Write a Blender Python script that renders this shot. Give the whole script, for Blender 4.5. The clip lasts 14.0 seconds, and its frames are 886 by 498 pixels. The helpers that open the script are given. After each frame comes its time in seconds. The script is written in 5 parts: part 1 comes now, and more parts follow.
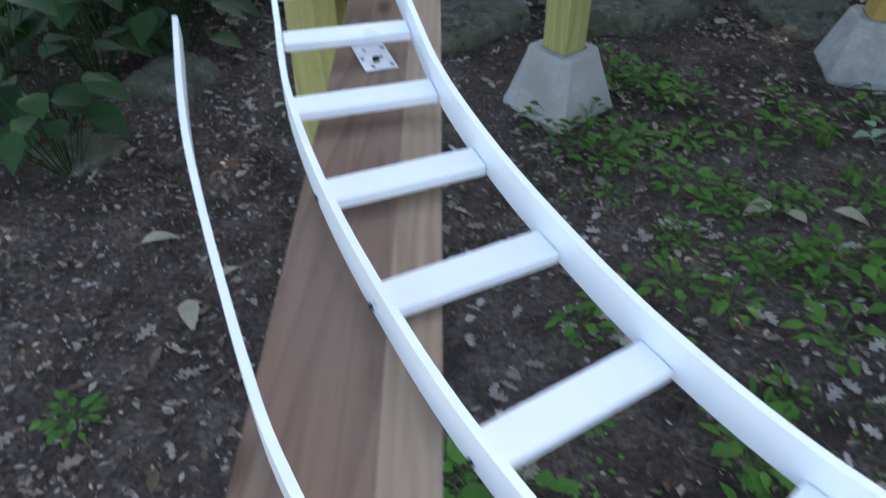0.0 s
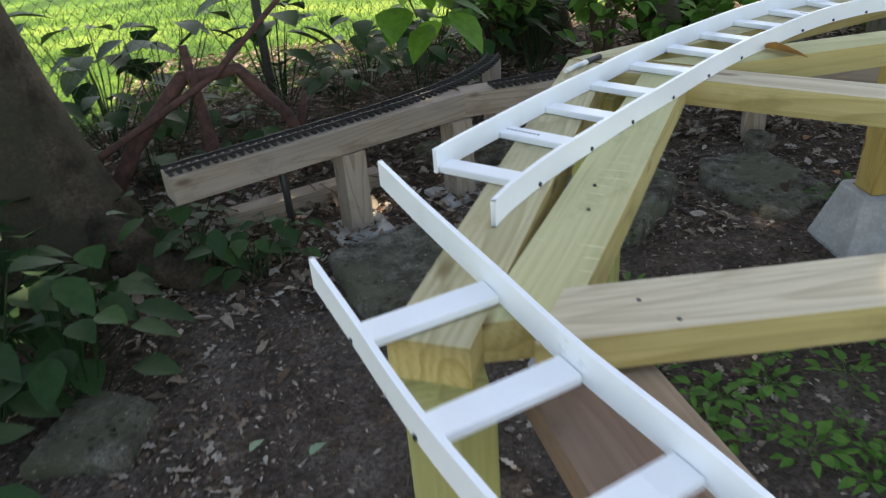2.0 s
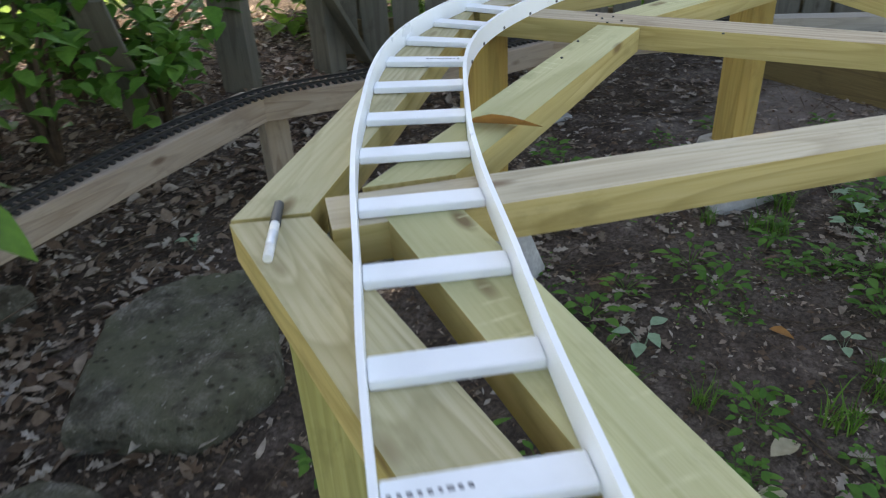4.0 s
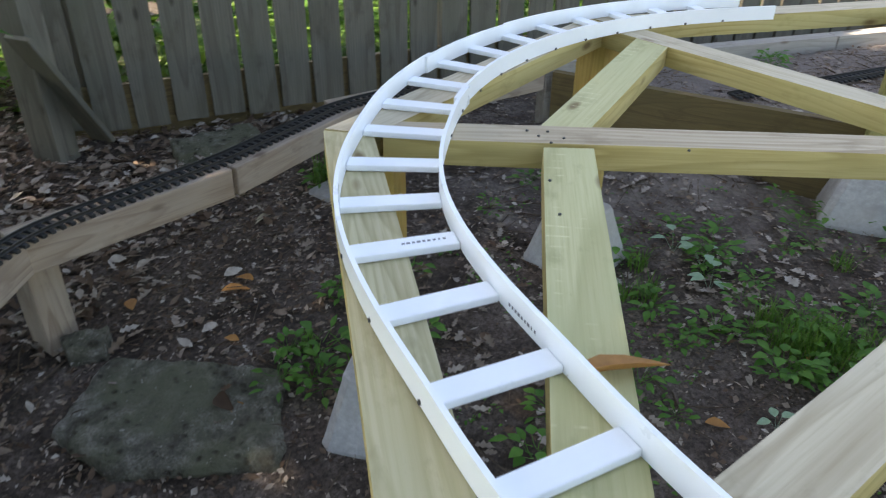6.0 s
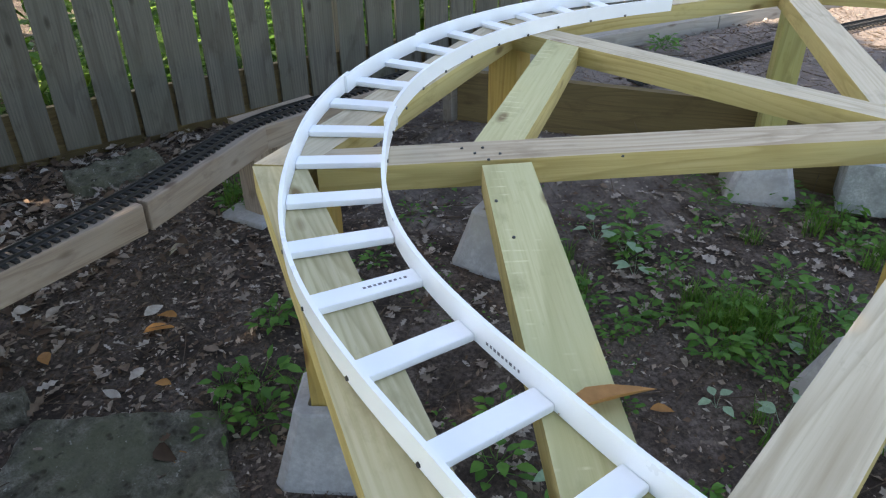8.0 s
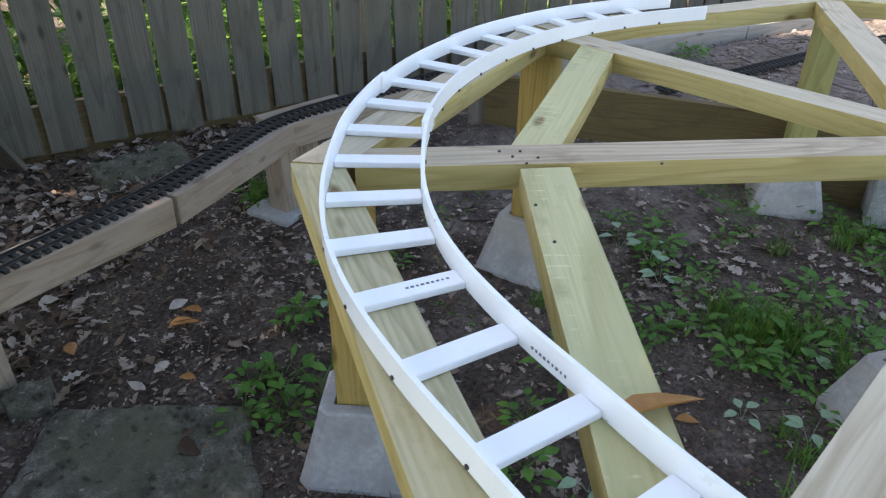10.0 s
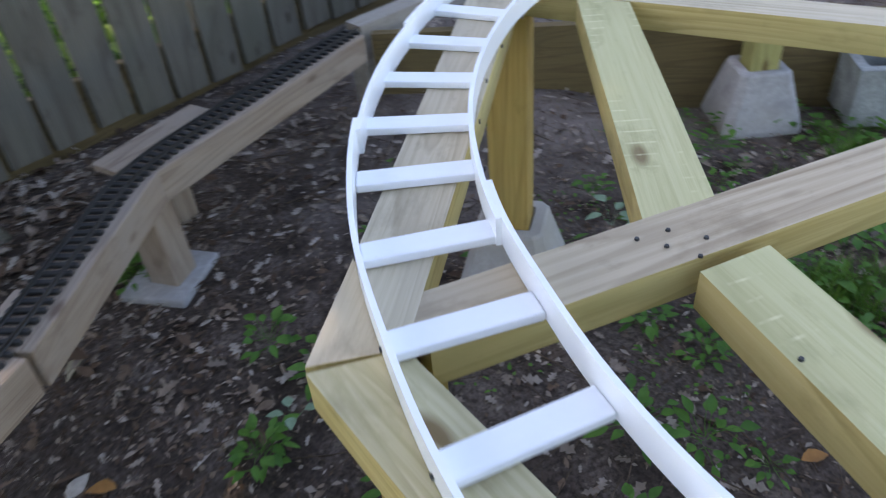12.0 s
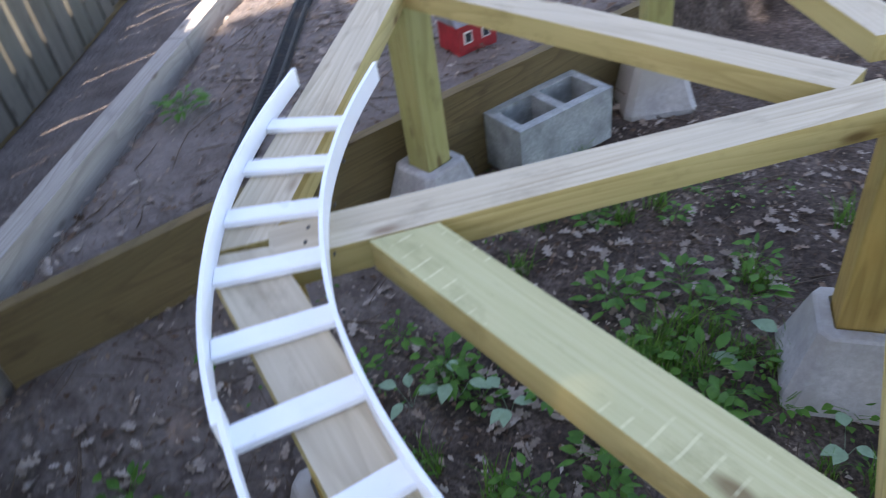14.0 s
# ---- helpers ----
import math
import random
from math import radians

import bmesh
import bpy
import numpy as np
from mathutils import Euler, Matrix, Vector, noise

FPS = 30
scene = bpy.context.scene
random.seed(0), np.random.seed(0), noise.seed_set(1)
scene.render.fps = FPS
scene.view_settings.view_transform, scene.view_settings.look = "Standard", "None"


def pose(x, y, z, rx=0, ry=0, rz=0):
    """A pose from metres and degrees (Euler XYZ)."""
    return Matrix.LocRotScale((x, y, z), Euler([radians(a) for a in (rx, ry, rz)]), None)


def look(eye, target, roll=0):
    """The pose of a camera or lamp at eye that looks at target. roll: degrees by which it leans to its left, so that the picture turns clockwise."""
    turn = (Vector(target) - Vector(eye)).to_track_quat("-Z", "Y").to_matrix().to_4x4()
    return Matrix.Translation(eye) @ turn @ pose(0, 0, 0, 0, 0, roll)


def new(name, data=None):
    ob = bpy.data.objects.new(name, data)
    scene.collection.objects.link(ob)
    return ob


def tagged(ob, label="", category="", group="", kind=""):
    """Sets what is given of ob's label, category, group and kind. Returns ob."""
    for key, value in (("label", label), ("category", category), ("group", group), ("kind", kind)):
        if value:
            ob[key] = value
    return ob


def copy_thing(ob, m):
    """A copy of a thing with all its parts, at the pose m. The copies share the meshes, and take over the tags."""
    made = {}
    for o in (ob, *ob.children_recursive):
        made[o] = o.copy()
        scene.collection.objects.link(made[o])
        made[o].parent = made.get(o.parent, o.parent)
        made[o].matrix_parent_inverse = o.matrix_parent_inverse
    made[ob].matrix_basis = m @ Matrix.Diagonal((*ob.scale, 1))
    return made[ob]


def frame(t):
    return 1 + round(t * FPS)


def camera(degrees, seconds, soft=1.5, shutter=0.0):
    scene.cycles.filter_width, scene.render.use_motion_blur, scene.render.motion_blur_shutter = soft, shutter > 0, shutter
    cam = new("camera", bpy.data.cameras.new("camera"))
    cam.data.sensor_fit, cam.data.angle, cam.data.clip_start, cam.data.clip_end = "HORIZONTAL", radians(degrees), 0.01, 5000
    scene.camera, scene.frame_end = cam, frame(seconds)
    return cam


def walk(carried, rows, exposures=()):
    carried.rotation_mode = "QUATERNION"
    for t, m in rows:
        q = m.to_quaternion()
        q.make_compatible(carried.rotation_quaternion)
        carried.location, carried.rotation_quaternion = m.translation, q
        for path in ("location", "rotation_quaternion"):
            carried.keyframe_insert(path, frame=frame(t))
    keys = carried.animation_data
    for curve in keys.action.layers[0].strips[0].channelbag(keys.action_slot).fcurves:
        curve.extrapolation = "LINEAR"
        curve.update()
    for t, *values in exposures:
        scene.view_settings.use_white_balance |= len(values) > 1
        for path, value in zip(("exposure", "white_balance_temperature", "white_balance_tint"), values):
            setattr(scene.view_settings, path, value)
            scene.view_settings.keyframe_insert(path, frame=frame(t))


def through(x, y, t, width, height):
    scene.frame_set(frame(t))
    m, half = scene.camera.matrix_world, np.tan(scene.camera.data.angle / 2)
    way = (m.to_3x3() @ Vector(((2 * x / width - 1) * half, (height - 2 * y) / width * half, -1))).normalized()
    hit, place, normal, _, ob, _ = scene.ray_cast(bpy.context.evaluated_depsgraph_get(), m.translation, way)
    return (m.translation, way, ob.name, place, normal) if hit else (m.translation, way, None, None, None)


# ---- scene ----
# ---- camera and walk ----
cam = camera(62.05, 14.0, soft=1.2, shutter=0.4)
PATH = [
    (0.0, -0.6192, -1.7735, 1.1241, 49.99, -0.24, 0.06),
    (0.5, -0.7080, -1.6535, 1.1609, 54.39, 2.50, -1.78),
    (1.0, -0.8250, -1.5005, 1.1800, 58.66, 3.60, -12.45),
    (1.5, -0.9096, -1.3495, 1.1785, 60.25, 1.39, -14.75),
    (2.0, -0.9592, -1.1186, 1.1892, 61.16, 3.98, -15.49),
    (2.5, -0.9578, -0.8885, 1.1827, 60.68, 4.38, -24.01),
    (3.0, -0.9775, -0.6506, 1.1906, 59.79, 3.00, -45.53),
    (3.5, -0.9606, -0.4435, 1.1769, 59.39, 0.70, -55.06),
    (4.0, -0.8574, -0.2335, 1.1780, 58.84, 2.76, -63.25),
    (4.2, -0.8169, -0.1575, 1.1861, 58.52, 2.47, -65.74),
    (6.3, -0.4832, 0.3721, 1.3078, 58.58, 0.17, -91.10),
    (6.5, -0.4734, 0.3847, 1.3204, 58.46, 0.61, -93.04),
    (7.0, -0.4764, 0.4045, 1.3159, 58.49, -0.61, -95.64),
    (7.2, -0.4665, 0.4052, 1.3202, 57.87, 0.59, -97.11),
    (9.5, -0.4510, 0.4362, 1.3243, 58.06, -0.10, -95.99),
    (10.0, -0.4498, 0.4536, 1.3200, 58.14, -0.44, -95.39),
    (10.5, -0.4121, 0.5126, 1.3002, 58.18, 2.61, -97.84),
    (11.0, -0.2240, 0.5581, 1.2897, 57.04, 3.14, -99.77),
    (11.5, 0.0124, 0.5733, 1.2867, 54.36, 3.12, -101.33),
    (12.0, 0.2699, 0.6375, 1.2657, 51.13, 4.30, -113.53),
    (12.5, 0.5102, 0.7166, 1.3281, 49.96, -1.14, -130.16),
    (13.0, 0.7374, 0.6657, 1.3027, 49.15, 0.85, -138.37),
    (13.5, 0.9320, 0.5849, 1.3122, 48.23, 2.13, -144.70),
    (14.0, 0.9265, 0.5385, 1.3654, 50.74, 7.07, -154.57),
]
LIGHT = [(0.0, 1.84, 7200, 13), (1.0, 1.76, 7900, 13), (2.0, 1.73, 8500, 13), (3.0, 1.87, 8800, 13), (4.0, 1.85, 8500, 14), (6.5, 2.0, 7900, 14), (9.5, 2.0, 7700, 16), (12.0, 2.02, 7400, 20), (12.5, 2.16, 7300, 22), (13.5, 2.14, 7100, 23), (14.0, 2.07, 6950, 22)]
walk(cam, [(t, pose(*p)) for t, *p in PATH], LIGHT)
# ---- light ----
world = bpy.data.worlds.new("sky")
scene.world = world
world.use_nodes = True
wn = world.node_tree.nodes
sky = wn.new("ShaderNodeTexSky")
sky.sky_type, sky.sun_disc = "NISHITA", False
SUN_ELEVATION, SUN_AZIMUTH = radians(52), radians(20)
sky.sun_elevation, sky.sun_rotation = SUN_ELEVATION, SUN_AZIMUTH
wn["Background"].inputs[1].default_value = 0.15
world.node_tree.links.new(sky.outputs[0], wn["Background"].inputs[0])
sun = new("sun", bpy.data.lights.new("sun", "SUN"))
sun.data.energy, sun.data.angle, sun.data.color = 4.0, radians(0.6), (1.0, 0.95, 0.86)
toward_sun = Vector((math.sin(SUN_AZIMUTH) * math.cos(SUN_ELEVATION), math.cos(SUN_AZIMUTH) * math.cos(SUN_ELEVATION), math.sin(SUN_ELEVATION)))
sun.matrix_world = look(toward_sun * 20, (0, 0, 0))


# ---- materials ----
def material(name, rough=0.6, metal=0.0, spec=0.5):
    mat = bpy.data.materials.new(name)
    mat.use_nodes = True
    nt = mat.node_tree
    bsdf = nt.nodes["Principled BSDF"]
    bsdf.inputs["Roughness"].default_value = rough
    bsdf.inputs["Metallic"].default_value = metal
    bsdf.inputs["Specular IOR Level"].default_value = spec
    return mat, nt, bsdf


def node(nt, kind, **values):
    n = nt.nodes.new(kind)
    for key, value in values.items():
        n.inputs[key.replace("_", " ")].default_value = value
    return n


def ramp(nt, fac, stops):
    n = nt.nodes.new("ShaderNodeValToRGB")
    e = n.color_ramp.elements
    while len(e) < len(stops):
        e.new(0.5)
    for el, (pos, col) in zip(e, stops):
        el.position, el.color = pos, (*col, 1)
    nt.links.new(fac, n.inputs[0])
    return n.outputs[0]


def mix(nt, fac, a, b, blend="MIX"):
    n = nt.nodes.new("ShaderNodeMix")
    n.data_type, n.blend_type = "RGBA", blend
    for sock, value in ((n.inputs[0], fac), (n.inputs[6], a), (n.inputs[7], b)):
        if isinstance(value, (int, float)):
            sock.default_value = value
        elif isinstance(value, tuple):
            sock.default_value = (*value, 1)
        else:
            nt.links.new(value, sock)
    return n.outputs[2]


def math_node(nt, op, a, b=0.0):
    n = nt.nodes.new("ShaderNodeMath")
    n.operation = op
    for sock, value in ((n.inputs[0], a), (n.inputs[1], b)):
        if isinstance(value, (int, float)):
            sock.default_value = value
        else:
            nt.links.new(value, sock)
    return n.outputs[0]


def coords(nt, scale=(1, 1, 1), shift=True):
    """Object coordinates, stretched, and shifted at random from object to object."""
    tc = nt.nodes.new("ShaderNodeTexCoord")
    mp = nt.nodes.new("ShaderNodeMapping")
    mp.inputs["Scale"].default_value = scale
    nt.links.new(tc.outputs["Object"], mp.inputs["Vector"])
    if shift:
        info = nt.nodes.new("ShaderNodeObjectInfo")
        mul = nt.nodes.new("ShaderNodeVectorMath")
        mul.operation = "SCALE"
        mul.inputs[0].default_value = (7.3, 3.1, 5.7)
        nt.links.new(info.outputs["Random"], mul.inputs["Scale"])
        nt.links.new(mul.outputs[0], mp.inputs["Location"])
    return mp.outputs[0]


def noise_tex(nt, vec, scale, detail=4.0, rough=0.55, distort=0.0):
    n = node(nt, "ShaderNodeTexNoise", Scale=scale, Detail=detail, Roughness=rough, Distortion=distort)
    nt.links.new(vec, n.inputs["Vector"])
    return n.outputs["Fac"]


def bump(nt, bsdf, height, strength, dist):
    n = node(nt, "ShaderNodeBump", Strength=strength, Distance=dist)
    nt.links.new(height, n.inputs["Height"])
    nt.links.new(n.outputs[0], bsdf.inputs["Normal"])


def wood(name, dark, mid, light, knot, stain=None, rough=0.75, ring=26.0, sawn=False, rings=0.22, flames=13.0):
    """Sawn softwood: long rings along x, fine fibres, some knots, blotchy stain."""
    mat, nt, bsdf = material(name, rough, spec=0.3)
    v = coords(nt, (0.16, 1, 1))
    warp = noise_tex(nt, coords(nt, (1.6, 5, 5)), 1.0, 3)
    w = nt.nodes.new("ShaderNodeTexWave")
    w.wave_type, w.bands_direction = "BANDS", "Y"
    w.inputs["Scale"].default_value, w.inputs["Distortion"].default_value = ring, 6.0
    w.inputs["Detail"].default_value, w.inputs["Detail Scale"].default_value = 2.0, 0.9
    nt.links.new(v, w.inputs["Vector"])
    fibre = noise_tex(nt, coords(nt, (5, 190, 190)), 1.0, 4, 0.65)
    grain = math_node(nt, "ADD", math_node(nt, "MULTIPLY", w.outputs["Fac"], rings), math_node(nt, "MULTIPLY", fibre, 1 - rings))
    col = ramp(nt, grain, ((0.08, dark), (0.5, mid), (0.92, light)))
    # flame-shaped lines where the saw has cut through the yearly rings
    flame = math_node(nt, "FRACT", math_node(nt, "MULTIPLY", noise_tex(nt, coords(nt, (0.75, 8, 8)), 1.0, 1.5, 0.4), flames))
    line = ramp(nt, flame, ((0.0, (0, 0, 0)), (0.55, (0.10,) * 3), (0.90, (0.62,) * 3), (1.0, (0, 0, 0))))
    col = mix(nt, line, col, dark)
    blotch = noise_tex(nt, coords(nt, (2.5, 7, 7)), 1.0, 4, 0.6)
    col = mix(nt, ramp(nt, blotch, ((0.42, (0, 0, 0)), (0.72, (0.75, 0.75, 0.75)))), col, stain or mid)
    kn = nt.nodes.new("ShaderNodeTexVoronoi")
    kn.inputs["Scale"].default_value = 1.0
    nt.links.new(coords(nt, (4.2, 11, 11)), kn.inputs["Vector"])
    col = mix(nt, ramp(nt, kn.outputs["Distance"], ((0.06, (0.85, 0.85, 0.85)), (0.15, (0, 0, 0)))), col, knot)
    smear = noise_tex(nt, coords(nt, (8, 15, 15)), 1.0, 5, 0.65)
    col = mix(nt, ramp(nt, smear, ((0.56, (0, 0, 0)), (0.70, (0.42,) * 3))), col, tuple(v * 0.72 for v in dark))
    if sawn:
        # short pale marks of the saw across the board, in patches
        saw = nt.nodes.new("ShaderNodeTexWave")
        saw.wave_type, saw.bands_direction = "BANDS", "X"
        saw.inputs["Scale"].default_value, saw.inputs["Distortion"].default_value = 11.0, 1.2
        nt.links.new(coords(nt), saw.inputs["Vector"])
        marks = ramp(nt, saw.outputs["Fac"], ((0.93, (0, 0, 0)), (0.99, (0.45,) * 3)))
        patch = ramp(nt, noise_tex(nt, coords(nt, (7, 26, 26)), 1.0, 3), ((0.54, (0, 0, 0)), (0.66, (1, 1, 1))))
        col = mix(nt, math_node(nt, "MULTIPLY", marks, patch), col, tuple(min(0.8, v * 1.25) for v in light))
    dirt = noise_tex(nt, coords(nt, (14, 30, 30)), 1.0, 6, 0.7)
    col = mix(nt, ramp(nt, dirt, ((0.62, (0, 0, 0)), (0.78, (0.35, 0.35, 0.35)))), col, tuple(c * 0.45 for c in dark))
    nt.links.new(col, bsdf.inputs["Base Color"])
    bump(nt, bsdf, math_node(nt, "ADD", grain, warp), 0.22, 0.002)
    return mat


PINE = wood("treated_pine", (0.34, 0.28, 0.14), (0.53, 0.46, 0.27), (0.62, 0.55, 0.36), (0.16, 0.09, 0.03), (0.48, 0.44, 0.26), rings=0.24)
PINE_GREEN = wood("treated_pine_green", (0.36, 0.33, 0.15), (0.55, 0.51, 0.27), (0.64, 0.60, 0.36), (0.17, 0.10, 0.04), (0.50, 0.48, 0.25), sawn=True, rings=0.08, flames=4.0)
# golden copy of the pine for side faces, bounced light put into its colour
PINE_SIDE = wood("bounce_lit_pine_side", (0.34, 0.25, 0.08), (0.54, 0.42, 0.17), (0.62, 0.51, 0.25), (0.16, 0.09, 0.03), (0.48, 0.40, 0.16))
PINE_POST = wood("treated_post", (0.27, 0.17, 0.05), (0.43, 0.29, 0.085), (0.52, 0.37, 0.13), (0.15, 0.07, 0.02), (0.37, 0.30, 0.10))
PINE_GREY = wood("weathering_pine", (0.38, 0.30, 0.19), (0.58, 0.495, 0.345), (0.69, 0.605, 0.45), (0.22, 0.14, 0.08), (0.53, 0.46, 0.33), rings=0.15)
PINE_WORN = wood("worn_pine", (0.28, 0.20, 0.12), (0.50, 0.40, 0.27), (0.63, 0.53, 0.385), (0.14, 0.085, 0.05), (0.46, 0.38, 0.265), rings=0.2, ring=19)
PINE_OLIVE = wood("olive_treated_post", (0.25, 0.225, 0.075), (0.39, 0.36, 0.135), (0.47, 0.44, 0.20), (0.13, 0.08, 0.03), (0.34, 0.34, 0.12))
REDWOOD = wood("brown_plank", (0.15, 0.088, 0.055), (0.24, 0.150, 0.102), (0.30, 0.195, 0.135), (0.10, 0.05, 0.03), (0.235, 0.16, 0.118), ring=9, rings=0.12)
OLD_TIMBER = wood("weathered_timber", (0.19, 0.135, 0.095), (0.33, 0.26, 0.195), (0.43, 0.36, 0.285), (0.12, 0.075, 0.05), (0.31, 0.265, 0.22))
BOARD_DARK = wood("damp_board", (0.085, 0.058, 0.026), (0.155, 0.112, 0.048), (0.22, 0.165, 0.08), (0.06, 0.035, 0.018), (0.13, 0.10, 0.045), rings=0.1)
PICKET = wood("grey_picket", (0.082, 0.074, 0.056), (0.148, 0.136, 0.106), (0.205, 0.19, 0.15), (0.05, 0.042, 0.03), (0.115, 0.115, 0.082), 0.9, rings=0.15, flames=5.0)
GREY_TIMBER = wood("silvery_timber", (0.25, 0.225, 0.19), (0.38, 0.35, 0.30), (0.47, 0.435, 0.38), (0.17, 0.13, 0.10), (0.33, 0.305, 0.27), rings=0.1)
SAPWOOD = wood("pale_sapwood", (0.24, 0.16, 0.10), (0.37, 0.26, 0.17), (0.46, 0.34, 0.23), (0.14, 0.08, 0.05), (0.33, 0.24, 0.16))


def pvc():
    mat, nt, bsdf = material("white_pvc", 0.32)
    v = coords(nt)
    a = noise_tex(nt, v, 9, 5, 0.6)
    b = noise_tex(nt, coords(nt, (60, 60, 300)), 1.0, 3)
    col = ramp(nt, a, ((0.3, (0.86, 0.88, 0.88)), (0.6, (0.90, 0.915, 0.915)), (0.8, (0.81, 0.835, 0.83))))
    scuff = noise_tex(nt, v, 55, 6, 0.75)
    col = mix(nt, ramp(nt, scuff, ((0.66, (0, 0, 0)), (0.8, (0.5, 0.5, 0.5)))), col, (0.52, 0.54, 0.52))
    nt.links.new(col, bsdf.inputs["Base Color"])
    nt.links.new(ramp(nt, a, ((0.3, (0.26,) * 3), (0.8, (0.46,) * 3))), bsdf.inputs["Roughness"])
    bump(nt, bsdf, math_node(nt, "ADD", b, scuff), 0.06, 0.001)
    return mat


def stony(name, dark, mid, light, scale, rough=0.92, relief=0.6, dist=0.004, moss=None, pits=False):
    mat, nt, bsdf = material(name, rough, spec=0.25)
    v = coords(nt)
    a, b, c = noise_tex(nt, v, scale, 6, 0.65), noise_tex(nt, v, scale * 9, 5, 0.7), noise_tex(nt, v, scale * 0.35, 3)
    col = ramp(nt, a, ((0.36, dark), (0.5, mid), (0.66, light)))
    col = mix(nt, ramp(nt, b, ((0.38, (0.65,) * 3), (0.62, (0, 0, 0)))), col, dark)
    if moss:
        col = mix(nt, ramp(nt, c, ((0.42, (0, 0, 0)), (0.62, (0.8,) * 3))), col, moss)
    height = math_node(nt, "ADD", a, b)
    if pits:
        # small hollows, coloured darker inside, and pale flecks between
        pit = nt.nodes.new("ShaderNodeTexVoronoi")
        pit.inputs["Scale"].default_value = 34
        nt.links.new(v, pit.inputs["Vector"])
        hollow = math_node(nt, "MULTIPLY", ramp(nt, pit.outputs["Distance"], ((0.12, (1, 1, 1)), (0.34, (0, 0, 0)))), ramp(nt, a, ((0.44, (1, 1, 1)), (0.56, (0, 0, 0)))))
        col = mix(nt, math_node(nt, "MULTIPLY", hollow, 0.7), col, (0.05, 0.042, 0.03))
        fleck = noise_tex(nt, v, 48, 3, 0.6)
        col = mix(nt, ramp(nt, fleck, ((0.66, (0, 0, 0)), (0.71, (0.75,) * 3))), col, (0.52, 0.50, 0.44))
        height = math_node(nt, "SUBTRACT", height, hollow)
    nt.links.new(col, bsdf.inputs["Base Color"])
    bump(nt, bsdf, height, relief, dist)
    return mat


PVC = pvc()
CONCRETE = stony("cast_concrete", (0.30, 0.30, 0.29), (0.42, 0.42, 0.41), (0.52, 0.52, 0.50), 7, 0.9, 0.35, 0.002, (0.36, 0.34, 0.29))
CINDER = stony("cinder_block_grey", (0.22, 0.24, 0.23), (0.34, 0.37, 0.36), (0.44, 0.47, 0.46), 14, 0.95, 0.7, 0.003)
FLAGSTONE = stony("mossy_flagstone", (0.085, 0.078, 0.058), (0.20, 0.188, 0.145), (0.42, 0.40, 0.34), 16, 0.96, 1.0, 0.018, (0.17, 0.175, 0.11), True)
BARK = stony("tree_bark", (0.040, 0.030, 0.020), (0.098, 0.074, 0.050), (0.165, 0.13, 0.09), 9, 0.97, 1.0, 0.02, (0.062, 0.060, 0.035))


def plain(name, color, rough=0.5, metal=0.0, vary=0.25, scale=30.0):
    mat, nt, bsdf = material(name, rough, metal)
    n = noise_tex(nt, coords(nt), scale, 5, 0.65)
    lo, hi = tuple(c * (1 - vary) for c in color), tuple(min(1, c * (1 + vary)) for c in color)
    nt.links.new(ramp(nt, n, ((0.3, lo), (0.7, hi))), bsdf.inputs["Base Color"])
    bump(nt, bsdf, n, 0.15, 0.001)
    return mat


BLACK_PLASTIC = plain("black_plastic", (0.025, 0.025, 0.025), 0.45)
TRACK_TIE = plain("faded_black_plastic", (0.020, 0.021, 0.020), 0.7, 0, 0.4)
TRACK_RAIL = plain("tarnished_brass_rail", (0.035, 0.034, 0.030), 0.55, 0.4, 0.3)
STEEL = plain("galvanised_steel", (0.58, 0.62, 0.66), 0.38, 0.85, 0.15, 60)
SCREW = plain("dark_screw", (0.06, 0.06, 0.06), 0.5, 0.7)
WIRE = plain("rusty_wire", (0.10, 0.10, 0.09), 0.6, 0.6)
INK = plain("grey_ink", (0.17, 0.17, 0.18), 0.6)
BARN_RED = plain("barn_red_paint", (0.36, 0.025, 0.03), 0.6)
BARN_WHITE = plain("barn_white_paint", (0.75, 0.74, 0.70), 0.6)
BARN_ROOF = plain("barn_grey_roof", (0.20, 0.20, 0.21), 0.8)
GLASS_DARK = plain("dark_toy_window", (0.05, 0.06, 0.07), 0.15)


def leaf_material(name, stops, rough=0.55, through=0.35):
    mat, nt, bsdf = material(name, rough, spec=0.35)
    geo = nt.nodes.new("ShaderNodeNewGeometry")
    col = ramp(nt, geo.outputs["Random Per Island"], stops)
    n = noise_tex(nt, coords(nt, shift=False), 45, 4, 0.6)
    col = mix(nt, ramp(nt, n, ((0.35, (0.4,) * 3), (0.65, (0, 0, 0)))), col, tuple(c * 0.55 for c in stops[0][1]))
    nt.links.new(col, bsdf.inputs["Base Color"])
    if through:
        tr = nt.nodes.new("ShaderNodeBsdfTranslucent")
        add = nt.nodes.new("ShaderNodeMixShader")
        add.inputs[0].default_value = through
        nt.links.new(col, tr.inputs[0])
        nt.links.new(bsdf.outputs[0], add.inputs[1])
        nt.links.new(tr.outputs[0], add.inputs[2])
        nt.links.new(add.outputs[0], nt.nodes["Material Output"].inputs[0])
    return mat


